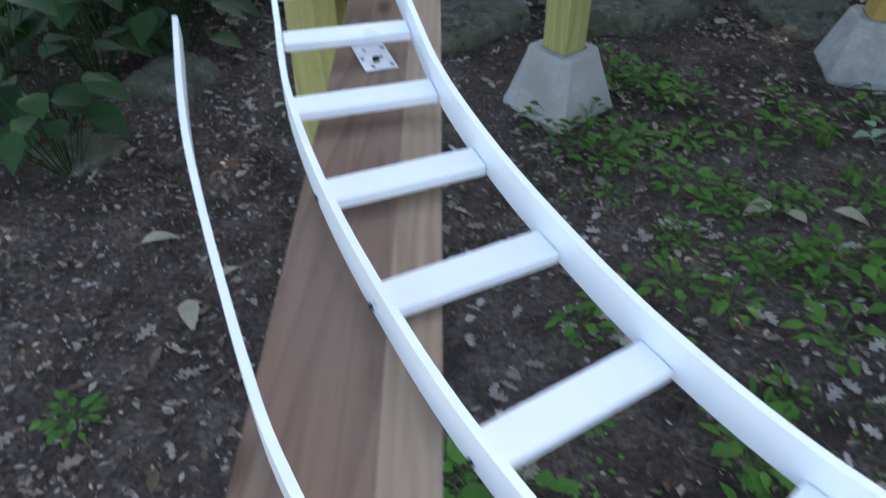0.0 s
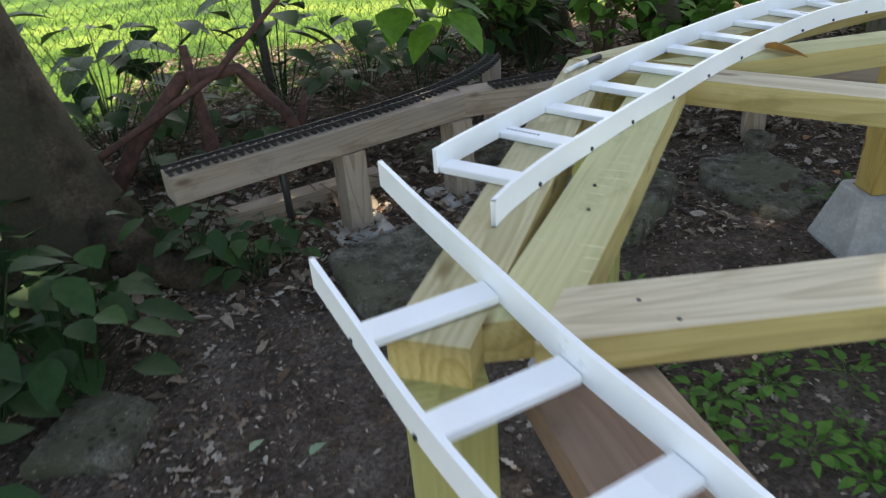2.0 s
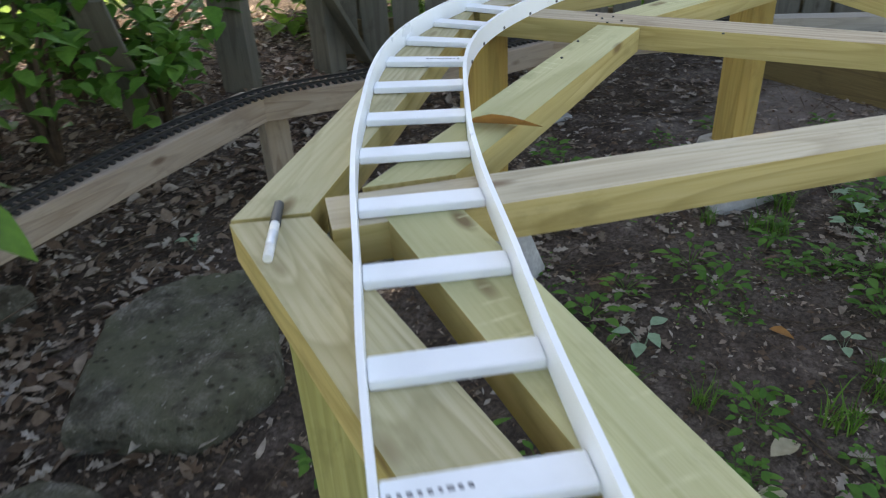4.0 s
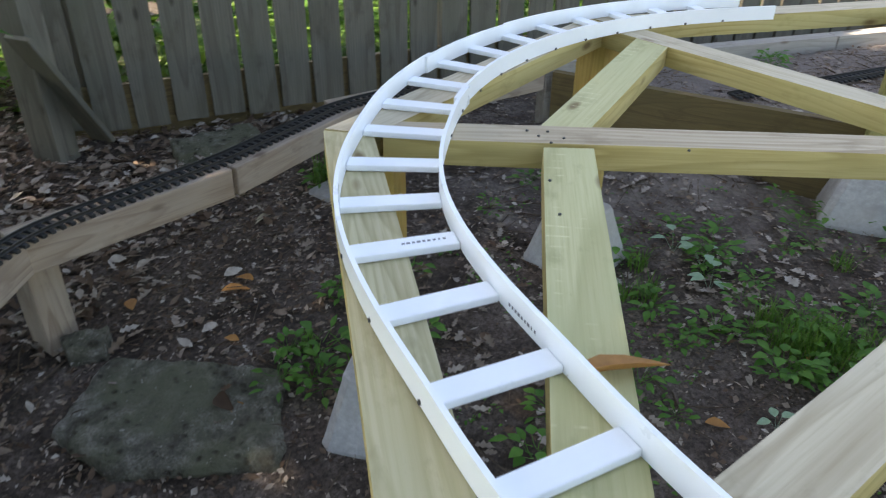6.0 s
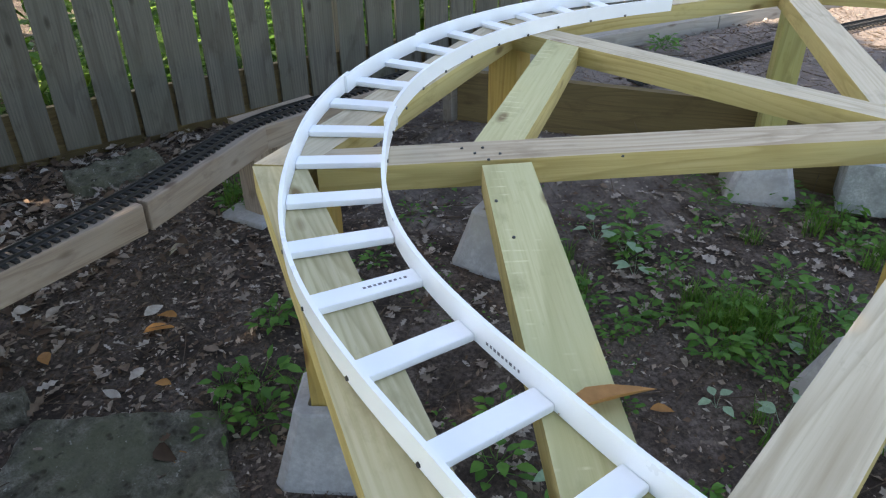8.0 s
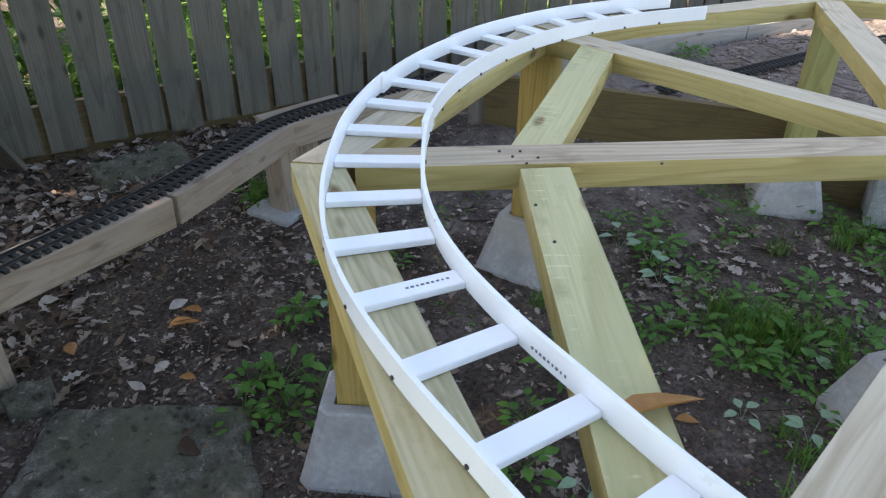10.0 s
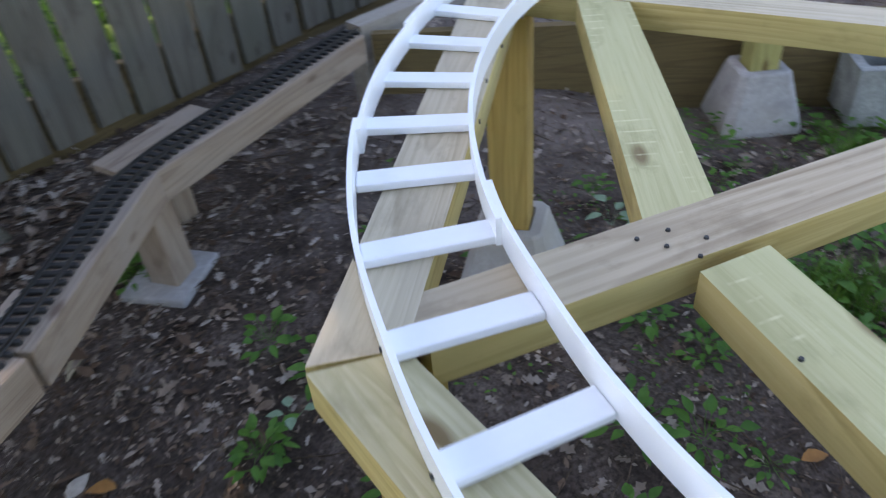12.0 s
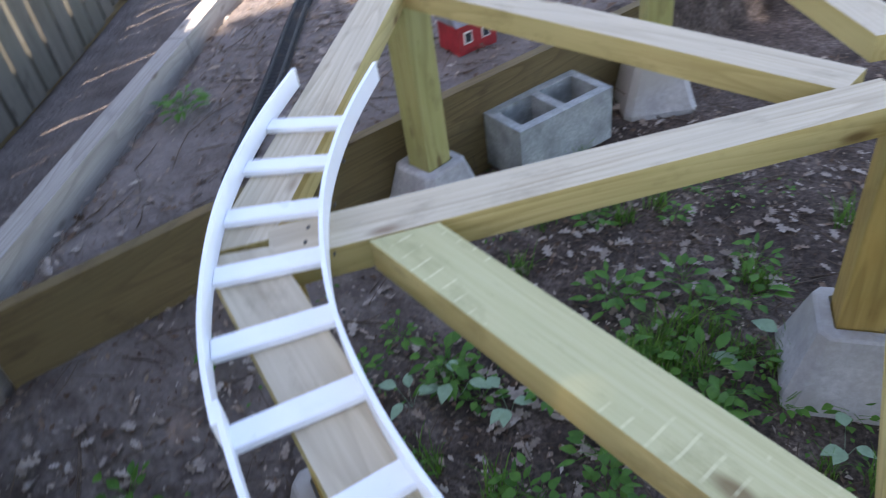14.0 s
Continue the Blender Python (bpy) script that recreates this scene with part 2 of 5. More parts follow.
WEED = leaf_material("weed_leaf", ((0.0, (0.06, 0.18, 0.025)), (0.5, (0.10, 0.26, 0.035)), (1.0, (0.16, 0.33, 0.06))))
GRASS = leaf_material("grass_blade", ((0.0, (0.06, 0.17, 0.018)), (0.6, (0.11, 0.27, 0.03)), (1.0, (0.19, 0.32, 0.06))))
LAWN = leaf_material("lawn_blade", ((0.0, (0.03, 0.09, 0.01)), (0.6, (0.065, 0.16, 0.018)), (1.0, (0.14, 0.23, 0.045))))
BROAD = leaf_material("broad_leaf", ((0.0, (0.012, 0.046, 0.010)), (0.5, (0.022, 0.070, 0.015)), (1.0, (0.036, 0.10, 0.021))), 0.6, 0.2)
SUNNY = leaf_material("light_green_leaf", ((0.0, (0.05, 0.14, 0.018)), (0.5, (0.12, 0.27, 0.03)), (1.0, (0.27, 0.42, 0.07))), 0.5, 0.55)
LITTER = leaf_material("dead_leaf", ((0.0, (0.07, 0.042, 0.026)), (0.3, (0.17, 0.11, 0.07)), (0.6, (0.30, 0.225, 0.165)), (0.85, (0.44, 0.37, 0.30)), (1.0, (0.52, 0.46, 0.39))), 0.85, 0.1)
OAK_LEAF = leaf_material("pale_oak_leaf", ((0.0, (0.20, 0.155, 0.115)), (0.5, (0.34, 0.285, 0.235)), (1.0, (0.47, 0.42, 0.36))), 0.85, 0.1)
ORANGE_LEAF = leaf_material("orange_leaf", ((0.0, (0.40, 0.17, 0.05)), (1.0, (0.52, 0.27, 0.08))), 0.6, 0.25)
PALE_LEAF = leaf_material("pale_dry_leaf", ((0.0, (0.42, 0.36, 0.22)), (1.0, (0.55, 0.50, 0.36))), 0.7, 0.2)
MINT_LEAF = leaf_material("pale_green_leaf", ((0.0, (0.25, 0.40, 0.25)), (1.0, (0.32, 0.46, 0.30))), 0.6, 0.25)
TWIG = plain("twig_brown", (0.10, 0.07, 0.045), 0.9, 0, 0.5)
VINE = plain("red_brown_vine", (0.08, 0.036, 0.026), 0.9, 0, 0.5)


def soil_material():
    """Trodden dark soil with crumbs and paler dry patches; mown grass beyond the wire fence."""
    mat, nt, bsdf = material("yard_soil", 0.97, spec=0.15)
    v = coords(nt, shift=False)
    big, mid_, fine = noise_tex(nt, v, 1.3, 4, 0.6), noise_tex(nt, v, 7, 6, 0.65), noise_tex(nt, v, 70, 6, 0.75)
    col = ramp(nt, mid_, ((0.34, (0.042, 0.031, 0.024)), (0.5, (0.115, 0.089, 0.072)), (0.68, (0.25, 0.20, 0.166))))
    col = mix(nt, ramp(nt, big, ((0.45, (0, 0, 0)), (0.7, (0.6,) * 3))), col, (0.24, 0.195, 0.165))
    col = mix(nt, ramp(nt, fine, ((0.40, (0.75,) * 3), (0.6, (0, 0, 0)))), col, (0.036, 0.028, 0.022))
    crumbs = nt.nodes.new("ShaderNodeTexVoronoi")
    crumbs.inputs["Scale"].default_value = 42
    nt.links.new(v, crumbs.inputs["Vector"])
    pale = noise_tex(nt, v, 33, 3, 0.7)
    col = mix(nt, ramp(nt, pale, ((0.62, (0, 0, 0)), (0.70, (0.7,) * 3))), col, (0.27, 0.22, 0.17))
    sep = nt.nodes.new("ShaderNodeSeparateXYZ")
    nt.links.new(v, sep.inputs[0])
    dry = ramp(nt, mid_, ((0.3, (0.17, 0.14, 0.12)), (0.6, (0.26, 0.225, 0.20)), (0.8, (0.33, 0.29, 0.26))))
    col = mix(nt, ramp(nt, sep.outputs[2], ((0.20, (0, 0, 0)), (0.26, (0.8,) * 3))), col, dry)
    # trodden dry patch between the table and the edging
    east_edge = ramp(nt, math_node(nt, "ADD", math_node(nt, "MULTIPLY", sep.outputs[0], 0.3), math_node(nt, "MULTIPLY", mid_, 0.25)), ((0.60, (0, 0, 0)), (0.74, (0.75,) * 3)))
    south_edge = ramp(nt, math_node(nt, "ADD", math_node(nt, "MULTIPLY", sep.outputs[1], -0.5), math_node(nt, "MULTIPLY", mid_, 0.6)), ((0.05, (0, 0, 0)), (0.35, (1, 1, 1))))
    col = mix(nt, math_node(nt, "MULTIPLY", east_edge, south_edge), col, dry)
    lawn = math_node(nt, "SUBTRACT", sep.outputs[1], math_node(nt, "MULTIPLY", sep.outputs[0], 0.35))
    lawn = math_node(nt, "ADD", lawn, math_node(nt, "MULTIPLY", mid_, 0.5))
    lawn_fac = ramp(nt, math_node(nt, "MULTIPLY", lawn, 0.2), ((0.66, (0, 0, 0)), (0.72, (1, 1, 1))))
    green = ramp(nt, big, ((0.38, (0.025, 0.075, 0.009)), (0.5, (0.065, 0.155, 0.017)), (0.64, (0.19, 0.29, 0.05))))
    east = math_node(nt, "ADD", math_node(nt, "MULTIPLY", sep.outputs[0], 0.895), math_node(nt, "MULTIPLY", sep.outputs[1], 0.445))
    east_fac = ramp(nt, math_node(nt, "MULTIPLY", east, 0.2), ((0.615, (0, 0, 0)), (0.66, (1, 1, 1))))
    col = mix(nt, lawn_fac, col, green)
    before_bank = ramp(nt, math_node(nt, "MULTIPLY", sep.outputs[1], 0.2), ((0.40, (1, 1, 1)), (0.48, (0, 0, 0))))
    col = mix(nt, math_node(nt, "MULTIPLY", east_fac, before_bank), col, green)
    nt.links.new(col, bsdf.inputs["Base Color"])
    bump(nt, bsdf, math_node(nt, "ADD", math_node(nt, "ADD", mid_, fine), crumbs.outputs["Distance"]), 1.0, 0.012)
    return mat


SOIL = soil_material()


# ---- building helpers ----
def finish(name, bm, mats, parent=None, label="", m=None, smooth=False):
    me = bpy.data.meshes.new(name)
    bmesh.ops.recalc_face_normals(bm, faces=bm.faces)
    bm.to_mesh(me)
    bm.free()
    for mt in mats if isinstance(mats, (list, tuple)) else [mats]:
        me.materials.append(mt)
    if smooth:
        for p in me.polygons:
            p.use_smooth = True
    ob = new(name, me)
    if m is not None:
        ob.matrix_basis = m
    if parent:
        ob.parent = parent
    if label:
        tagged(ob, label)
    return ob


def part(name, bm, mat, parent, label="", m=None, smooth=False):
    return finish(name, bm, mat, parent, label, m, smooth)


def thing(name, label, category, group="", kind="", at=(0, 0, 0)):
    ob = new(name)
    ob.location = at
    ob.empty_display_size = 0.05
    return tagged(ob, label, category, group, kind)


def shared(name, me, parent, m):
    ob = new(name, me)
    ob.matrix_basis = m
    ob.parent = parent
    return ob


def bevelled(bm, off=0.003, segs=2):
    bmesh.ops.bevel(bm, geom=list(bm.edges), offset=off, segments=segs, affect="EDGES", profile=0.6, clamp_overlap=True)
    return bm


def box(sx, sy, sz, bevel=0.003, z0=None):
    bm = bmesh.new()
    bmesh.ops.create_cube(bm, size=1)
    for v in bm.verts:
        v.co = Vector((v.co.x * sx, v.co.y * sy, v.co.z * sz + (0 if z0 is None else z0 + sz / 2)))
    return bevelled(bm, bevel) if bevel else bm


def timber(name, p0, p1, width, height, top, mat, parent, label="", cut0=0.0, cut1=0.0, bow=0.0, bevel=0.004):
    """A sawn board lying from p0 to p1 (plan), its top at the given height; cut0 and cut1 are the end cuts' angles in degrees."""
    a, b = Vector((*p0, 0)), Vector((*p1, 0))
    length, yaw = (b - a).length, math.atan2(b.y - a.y, b.x - a.x)
    bm = bmesh.new()
    rings, n = [], 7
    for i in range(n):
        s = i / (n - 1)
        ring = []
        for y, z in ((-width / 2, -height), (width / 2, -height), (width / 2, 0), (-width / 2, 0)):
            x = s * length + (1 - s) * y * math.tan(radians(cut0)) + s * y * math.tan(radians(cut1))
            wob = noise.noise(Vector((x * 2.0 + p0[0] * 5, y * 9, z * 9 + p0[1]))) * 0.0018
            ring.append(bm.verts.new((x, y + wob + bow * math.sin(math.pi * s), z + wob * 0.6)))
        rings.append(ring)
    for r, q in zip(rings, rings[1:]):
        for k in range(4):
            bm.faces.new((r[k], r[(k + 1) % 4], q[(k + 1) % 4], q[k]))
    bm.faces.new(rings[0])
    bm.faces.new(rings[-1][::-1])
    long_edges = [e for e in bm.edges if e.calc_face_angle(0) > 0.6]
    bmesh.ops.bevel(bm, geom=long_edges, offset=bevel, segments=2, affect="EDGES", clamp_overlap=True)
    m = Matrix.Translation((p0[0], p0[1], top)) @ Matrix.Rotation(yaw, 4, "Z")
    if mat in (PINE, PINE_GREY, PINE_GREEN, PINE_WORN):
        # top painted grey for weathering and sky light, sides golden for bounced light
        bmesh.ops.recalc_face_normals(bm, faces=bm.faces)
        bm.normal_update()
        for f in bm.faces:
            f.material_index = 0 if f.normal.z > 0.5 else 1
        return part(name, bm, [mat, PINE_SIDE], parent, label, m)
    return part(name, bm, mat, parent, label, m)


def upright(name, x, y, z0, z1, side, yaw, mat, parent, label=""):
    """A square post whose grain runs up: local x is the world's z."""
    bm = box(z1 - z0, side, side, 0.004)
    m = Matrix.Translation((x, y, (z0 + z1) / 2)) @ Matrix.Rotation(radians(yaw), 4, "Z") @ Matrix.Rotation(radians(-90), 4, "Y")
    return part(name, bm, mat, parent, label, m)


def tube(points, radii, sides=8, cap=True):
    bm = bmesh.new()
    rings = []
    pts = [Vector(p) for p in points]
    for i, p in enumerate(pts):
        d = (pts[min(i + 1, len(pts) - 1)] - pts[max(i - 1, 0)]).normalized()
        u = d.orthogonal().normalized() if i == 0 else (u - d * u.dot(d)).normalized()
        w = d.cross(u)
        r = radii[i] if isinstance(radii, (list, tuple)) else radii
        rings.append([bm.verts.new(p + (u * math.cos(2 * math.pi * k / sides) + w * math.sin(2 * math.pi * k / sides)) * r) for k in range(sides)])
    for r, q in zip(rings, rings[1:]):
        for k in range(sides):
            bm.faces.new((r[k], r[(k + 1) % sides], q[(k + 1) % sides], q[k]))
    if cap:
        bm.faces.new(rings[0])
        bm.faces.new(rings[-1][::-1])
    return bm


def catmull(points, step=0.02):
    """A smooth line through a few plan points, evenly stepped."""
    p = [Vector((*q, 0)) for q in points]
    p = [2 * p[0] - p[1], *p, 2 * p[-1] - p[-2]]
    out = []
    for a, b, c, d in zip(p, p[1:], p[2:], p[3:]):
        n = max(2, int((c - b).length / step))
        for k in range(n):
            t = k / n
            out.append(0.5 * (2 * b + (c - a) * t + (2 * a - 5 * b + 4 * c - d) * t * t + (3 * b - a - 3 * c + d) * t ** 3))
    out.append(p[-2].copy())
    return out


def normals(line):
    out = []
    for i in range(len(line)):
        d = (line[min(i + 1, len(line) - 1)] - line[max(i - 1, 0)]).normalized()
        out.append(Vector((-d.y, d.x, 0)))
    return out


def sweep(line, offset, thick, z0, z1, bevel=0.0012):
    """A bent strip beside a plan line: offset to its left, of that thickness, from z0 to z1."""
    bm = bmesh.new()
    nn = normals(line)
    rings = []
    for p, n in zip(line, nn):
        a, b = p + n * (offset - thick / 2), p + n * (offset + thick / 2)
        rings.append([bm.verts.new((a.x, a.y, z0)), bm.verts.new((b.x, b.y, z0)), bm.verts.new((b.x, b.y, z1)), bm.verts.new((a.x, a.y, z1))])
    for r, q in zip(rings, rings[1:]):
        for k in range(4):
            bm.faces.new((r[k], r[(k + 1) % 4], q[(k + 1) % 4], q[k]))
    bm.faces.new(rings[0])
    bm.faces.new(rings[-1][::-1])
    sharp = [e for e in bm.edges if e.calc_face_angle(0) > 0.8]
    bmesh.ops.bevel(bm, geom=sharp, offset=bevel, segments=2, affect="EDGES", clamp_overlap=True)
    return bm


# ---- ground ----
BED_A, BED_B, BED_C = Vector((2.56, 0.0)), Vector((3.42, -2.30)), Vector((1.38, -2.30))


def side_of(p, a, b):
    return (b.x - a.x) * (p[1] - a.y) - (b.y - a.y) * (p[0] - a.x)


def step(x):
    x = min(1.0, max(0.0, x))
    return x * x * (3 - 2 * x)


def ground_z(x, y):
    """Height of the yard: gentle humps, a rise towards the far bank, and the raised bed held by the edging board."""
    z = 0.022 * noise.noise(Vector((x * 1.1, y * 1.1, 3.0))) + 0.010 * noise.noise(Vector((x * 4, y * 4, 9.0))) + 0.004 * noise.noise(Vector((x * 13, y * 13, 5.0)))
    z += 0.10 * step((y - 1.55 - 0.12 * x) / 0.9)
    d1 = side_of((x, y), BED_A, BED_C) / (BED_C - BED_A).length
    d2 = -side_of((x, y), BED_A, BED_B) / (BED_B - BED_A).length
    inside = min(d1, d2)
    z += 0.095 * step(1 + d1 / 0.55) * step((y + 0.95) / 0.5) * step((0.45 - y) / 0.5) if d1 < 0.012 and d2 > 0 else 0.0
    z += 0.285 * step((inside - 0.012) / 0.04) if y > -6 else 0.0
    return z


def axis(lo, hi, fine):
    a = list(np.arange(lo, hi, fine))
    out, s = [], fine
    x = lo
    while x > -400:
        s *= 1.35
        x -= s
        out.append(x)
    left = out[::-1]
    out, s, x = [], fine, a[-1]
    while x < 400:
        s *= 1.35
        x += s
        out.append(x)
    return left + a + out


gx, gy = axis(-2.6, 4.0, 0.03), axis(-2.6, 3.2, 0.03)
verts = [(x, y, ground_z(x, y)) for y in gy for x in gx]
nx = len(gx)
faces = [(j * nx + i, j * nx + i + 1, (j + 1) * nx + i + 1, (j + 1) * nx + i) for j in range(len(gy) - 1) for i in range(nx - 1)]
me = bpy.data.meshes.new("ground")
me.from_pydata(verts, [], faces)
for p in me.polygons:
    p.use_smooth = True
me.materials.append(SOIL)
ground = tagged(new("ground", me), "dark trodden garden soil with a lawn beyond", "ground", kind="structure")

# ---- the octagonal timber table ----
TOP = 0.76
CORNER = {"Z": (-0.885, -0.515), "A": (-0.292, 0.362), "B": (0.760, 0.608), "C": (1.632, 0.010), "D": (1.955, -1.055), "E": (1.50, -2.03)}
CENTRE = Vector((0.74, -0.78))
frame_thing = thing("train_table_frame", "new treated pine table frame standing on concrete piers", "table frame")


def unit(a, b):
    d = Vector((b[0] - a[0], b[1] - a[1]))
    return d.normalized()


order = ["Z", "A", "B", "C", "D", "E"]
for i, (u, v) in enumerate(zip(order, order[1:])):
    a, b = CORNER[u], CORNER[v]
    d = unit(a, b)
    n = Vector((d.y, -d.x)) * 0.0445
    yaw = math.degrees(math.atan2(d.y, d.x))
    cut0 = 0.0 if u == "Z" else 21.5
    cut1 = 0.0 if v == "E" else -22.5
    gap = 0.0045
    # the outer corner stands on the line: the centre line starts half a width further in along the mitre
    p0 = Vector(a) + n + d * (0.0445 * math.tan(radians(cut0)) + gap)
    p1 = Vector(b) + n + d * (0.0445 * math.tan(radians(cut1)) - gap)
    timber("side_board", p0, p1, 0.089, 0.050, TOP, PINE_GREY if u in "BC" else PINE, frame_thing, "", -cut0, -cut1)

timber("spoke", (-0.715, -0.536), (0.640, -0.787), 0.094, 0.040, TOP + 0.0015, PINE_GREY, frame_thing, "", 28)
timber("spoke", (-0.228, 0.262), (0.645, -0.768), 0.085, 0.050, TOP, PINE_GREY, frame_thing)
timber("spoke", (0.768, 0.492), (0.742, -0.70), 0.083, 0.050, TOP, PINE_WORN, frame_thing, "pale pine spoke with weathered end")
timber("spoke", (1.553, -0.040), (0.80, -0.660), 0.083, 0.050, TOP, PINE_GREY, frame_thing)
timber("spoke", (1.850, -1.010), (0.86, -0.680), 0.084, 0.050, TOP, PINE_GREY, frame_thing)
timber("spoke", (1.42, -1.86), (0.80, -0.87), 0.084, 0.050, TOP, PINE_GREY, frame_thing)
timber("brace", (-0.742, -0.532), (-0.168, 0.172), 0.089, 0.050, TOP, PINE_GREEN, frame_thing, "", -29, 10)
timber("brace", (-0.112, 0.214), (0.702, 0.161), 0.089, 0.050, TOP, PINE_GREEN, frame_thing, "", -44, -3.7)
timber("brace", (0.800, 0.156), (1.382, -0.122), 0.089, 0.050, TOP, PINE_GREEN, frame_thing, "", -25, 24)
POSTS = [(-0.832, -0.545, -8), (-0.262, 0.268, 40), (0.785, 0.512, -10), (1.562, -0.022, -38), (1.900, -1.075, 70), (1.432, -1.915, 30), (0.745, -0.770, 10), (-0.69, -2.25, 0)]
for i, (x, y, yaw) in enumerate(POSTS):
    top = TOP - 0.0505 if i < 7 else 0.7098 - 0.0365
    upright("post", x, y, 0.165, top, 0.089, yaw, PINE_OLIVE if i in (0, 1, 4, 5) else PINE_POST, frame_thing)


def pier_block():
    """A cast pier: a frustum with chamfered corners, a slotted top with four lips."""
    bm = bmesh.new()
    def loop(s, c, z):
        pts = [(s - c, s), (c - s, s), (-s, s - c), (-s, c - s), (c - s, -s), (s - c, -s), (s, c - s), (s, s - c)]
        return [bm.verts.new((x, y, z)) for x, y in pts]
    rings = [loop(0.128, 0.020, -0.03), loop(0.128, 0.020, 0.012), loop(0.122, 0.022, 0.03), loop(0.086, 0.020, 0.165), loop(0.081, 0.020, 0.185), loop(0.075, 0.018, 0.190), loop(0.050, 0.004, 0.190), loop(0.047, 0.004, 0.165)]
    for r, q in zip(rings, rings[1:]):
        for k in range(8):
            bm.faces.new((r[k], r[(k + 1) % 8], q[(k + 1) % 8], q[k]))
    bm.faces.new(rings[-1])
    bm.faces.new(rings[0])
    for v in bm.verts:
        w = noise.noise(v.co * 14) * 0.004
        v.co += Vector((w, -w, 0 if v.co.z > 0.15 else w))
    return bm


first = None
for x, y, yaw in POSTS:
    m = Matrix.Translation((x, y, 0)) @ Matrix.Rotation(radians(yaw), 4, "Z")
    if first is None:
        first = tagged(finish("pier_block", pier_block(), CONCRETE, None, "", m), "grey cast concrete pier block under a wooden post", "pier block", "pier blocks")
    else:
        copy_thing(first, m)

# brown plank that carries the first ladder
plank = thing("plank", "worn reddish brown plank with a long split", "plank")
for x, w, mt in ((-0.7115, 0.092, REDWOOD), (-0.6445, 0.0435, SAPWOOD)):
    timber("board", (x, -0.552), (x + 0.006, -1.90), w, 0.036, 0.7098, mt, plank)
    timber("board", (x + 0.006, -1.904), (x + 0.008, -2.34), w, 0.036, 0.7098, mt, plank)

# ---- ladders of white plastic ----
RAIL_T, RAIL_TOP, RUNG_TOP = 0.0065, 0.7985, 0.7725


def rung_mesh(length, width=0.034, height=0.0115):
    bm = box(length, width, height, 0.0025)
    me = bpy.data.meshes.new("rung")
    bm.to_mesh(me)
    bm.free()
    me.materials.append(PVC)
    return me


def screw_mesh():
    bm = bmesh.new()
    bmesh.ops.create_cone(bm, cap_ends=True, segments=10, radius1=0.0034, radius2=0.0030, depth=0.0024)
    me = bpy.data.meshes.new("screw")
    bm.to_mesh(me)
    bm.free()
    me.materials.append(SCREW)
    return me


SCREW_ME = screw_mesh()


def at_length(line, s):
    run = 0.0
    for a, b in zip(line, line[1:]):
        d = (b - a).length
        if run + d >= s:
            return a.lerp(b, (s - run) / d), (b - a).normalized()
        run += d
    return line[-1].copy(), (line[-1] - line[-2]).normalized()


def cut(line, s0, s1):
    out, run = [at_length(line, s0)[0]], 0.0
    for a, b in zip(line, line[1:]):
        run += (b - a).length
        if s0 < run < s1:
            out.append(b)
    out.append(at_length(line, s1)[0])
    return out


def line_length(line):
    return sum((b - a).length for a, b in zip(line, line[1:]))


def ladder(label, line, half, rungs, left, right, base):
    """Two bent rails, in overlapping lengths given as (start, end, shift), and rungs between them at the given runs."""
    lad = thing("ladder_roadbed", label, "track roadbed", "white ladder roadbeds")
    for side, spans in ((1, left), (-1, right)):
        for s0, s1, shift in spans:
            part("rail", sweep(cut(line, s0, s1), side * (half - RAIL_T / 2) + shift, RAIL_T, base, RAIL_TOP), PVC, lad)
    me = rung_mesh(2 * half - 2 * RAIL_T - 0.001)
    for s in rungs:
        p, d = at_length(line, s)
        yaw = math.atan2(d.x, -d.y)
        m = Matrix.Translation((p.x, p.y, RUNG_TOP - 0.00575)) @ Matrix.Rotation(yaw, 4, "Z")
        shared("rung", me, lad, m)
        n = Vector((-d.y, d.x, 0))
        for side in (1, -1):
            q = p + n * side * (half + 0.0008)
            sm = Matrix.Translation((q.x, q.y, RUNG_TOP - 0.006)) @ Matrix.Rotation(math.atan2(n.y, n.x), 4, "Z") @ Matrix.Rotation(radians(90), 4, "Y")
            shared("screw", SCREW_ME, lad, sm)
    return lad


HUB = Vector((0.558, -0.757))
RING = ((165.0, 1.43), (160.2, 1.408), (154.6, 1.349), (148.4, 1.283), (142.5, 1.236), (135.7, 1.196), (128.4, 1.175), (121.0, 1.167), (114.4, 1.167), (107.3, 1.182), (100.7, 1.200), (94.5, 1.213),
        (88.1, 1.219), (81.6, 1.222), (75.3, 1.230), (68.9, 1.234), (62.9, 1.237), (56.7, 1.236), (50.5, 1.233), (44.4, 1.230), (38.5, 1.222), (32.7, 1.214), (26.8, 1.203), (20.8, 1.193), (14.8, 1.187), (8.5, 1.19))
ring_points = [(HUB.x + r * math.cos(radians(a)), HUB.y + r * math.sin(radians(a))) for a, r in RING]
ring_line = catmull(ring_points)


def run_at(line, p):
    best, run, where = 9e9, 0.0, 0.0
    for a, b in zip(line, line[1:]):
        d = (a - Vector((*p, 0))).length
        if d < best:
            best, where = d, run
        run += (b - a).length
    return where


runs = [run_at(ring_line, p) for p in ring_points]
ladder_two = ladder("white plastic ladder roadbed bent round the table", ring_line, 0.083, runs[2:-2],
                    ((runs[2] - 0.02, runs[15] + 0.10, 0.0), (runs[15] + 0.07, runs[18] + 0.03, -0.0065), (runs[18], runs[-2] + 0.025, 0.0)),
                    ((runs[2] - 0.150, runs[14] + 0.06, 0.0), (runs[14] - 0.02, runs[-2] + 0.045, 0.0066)), TOP + 0.0015)

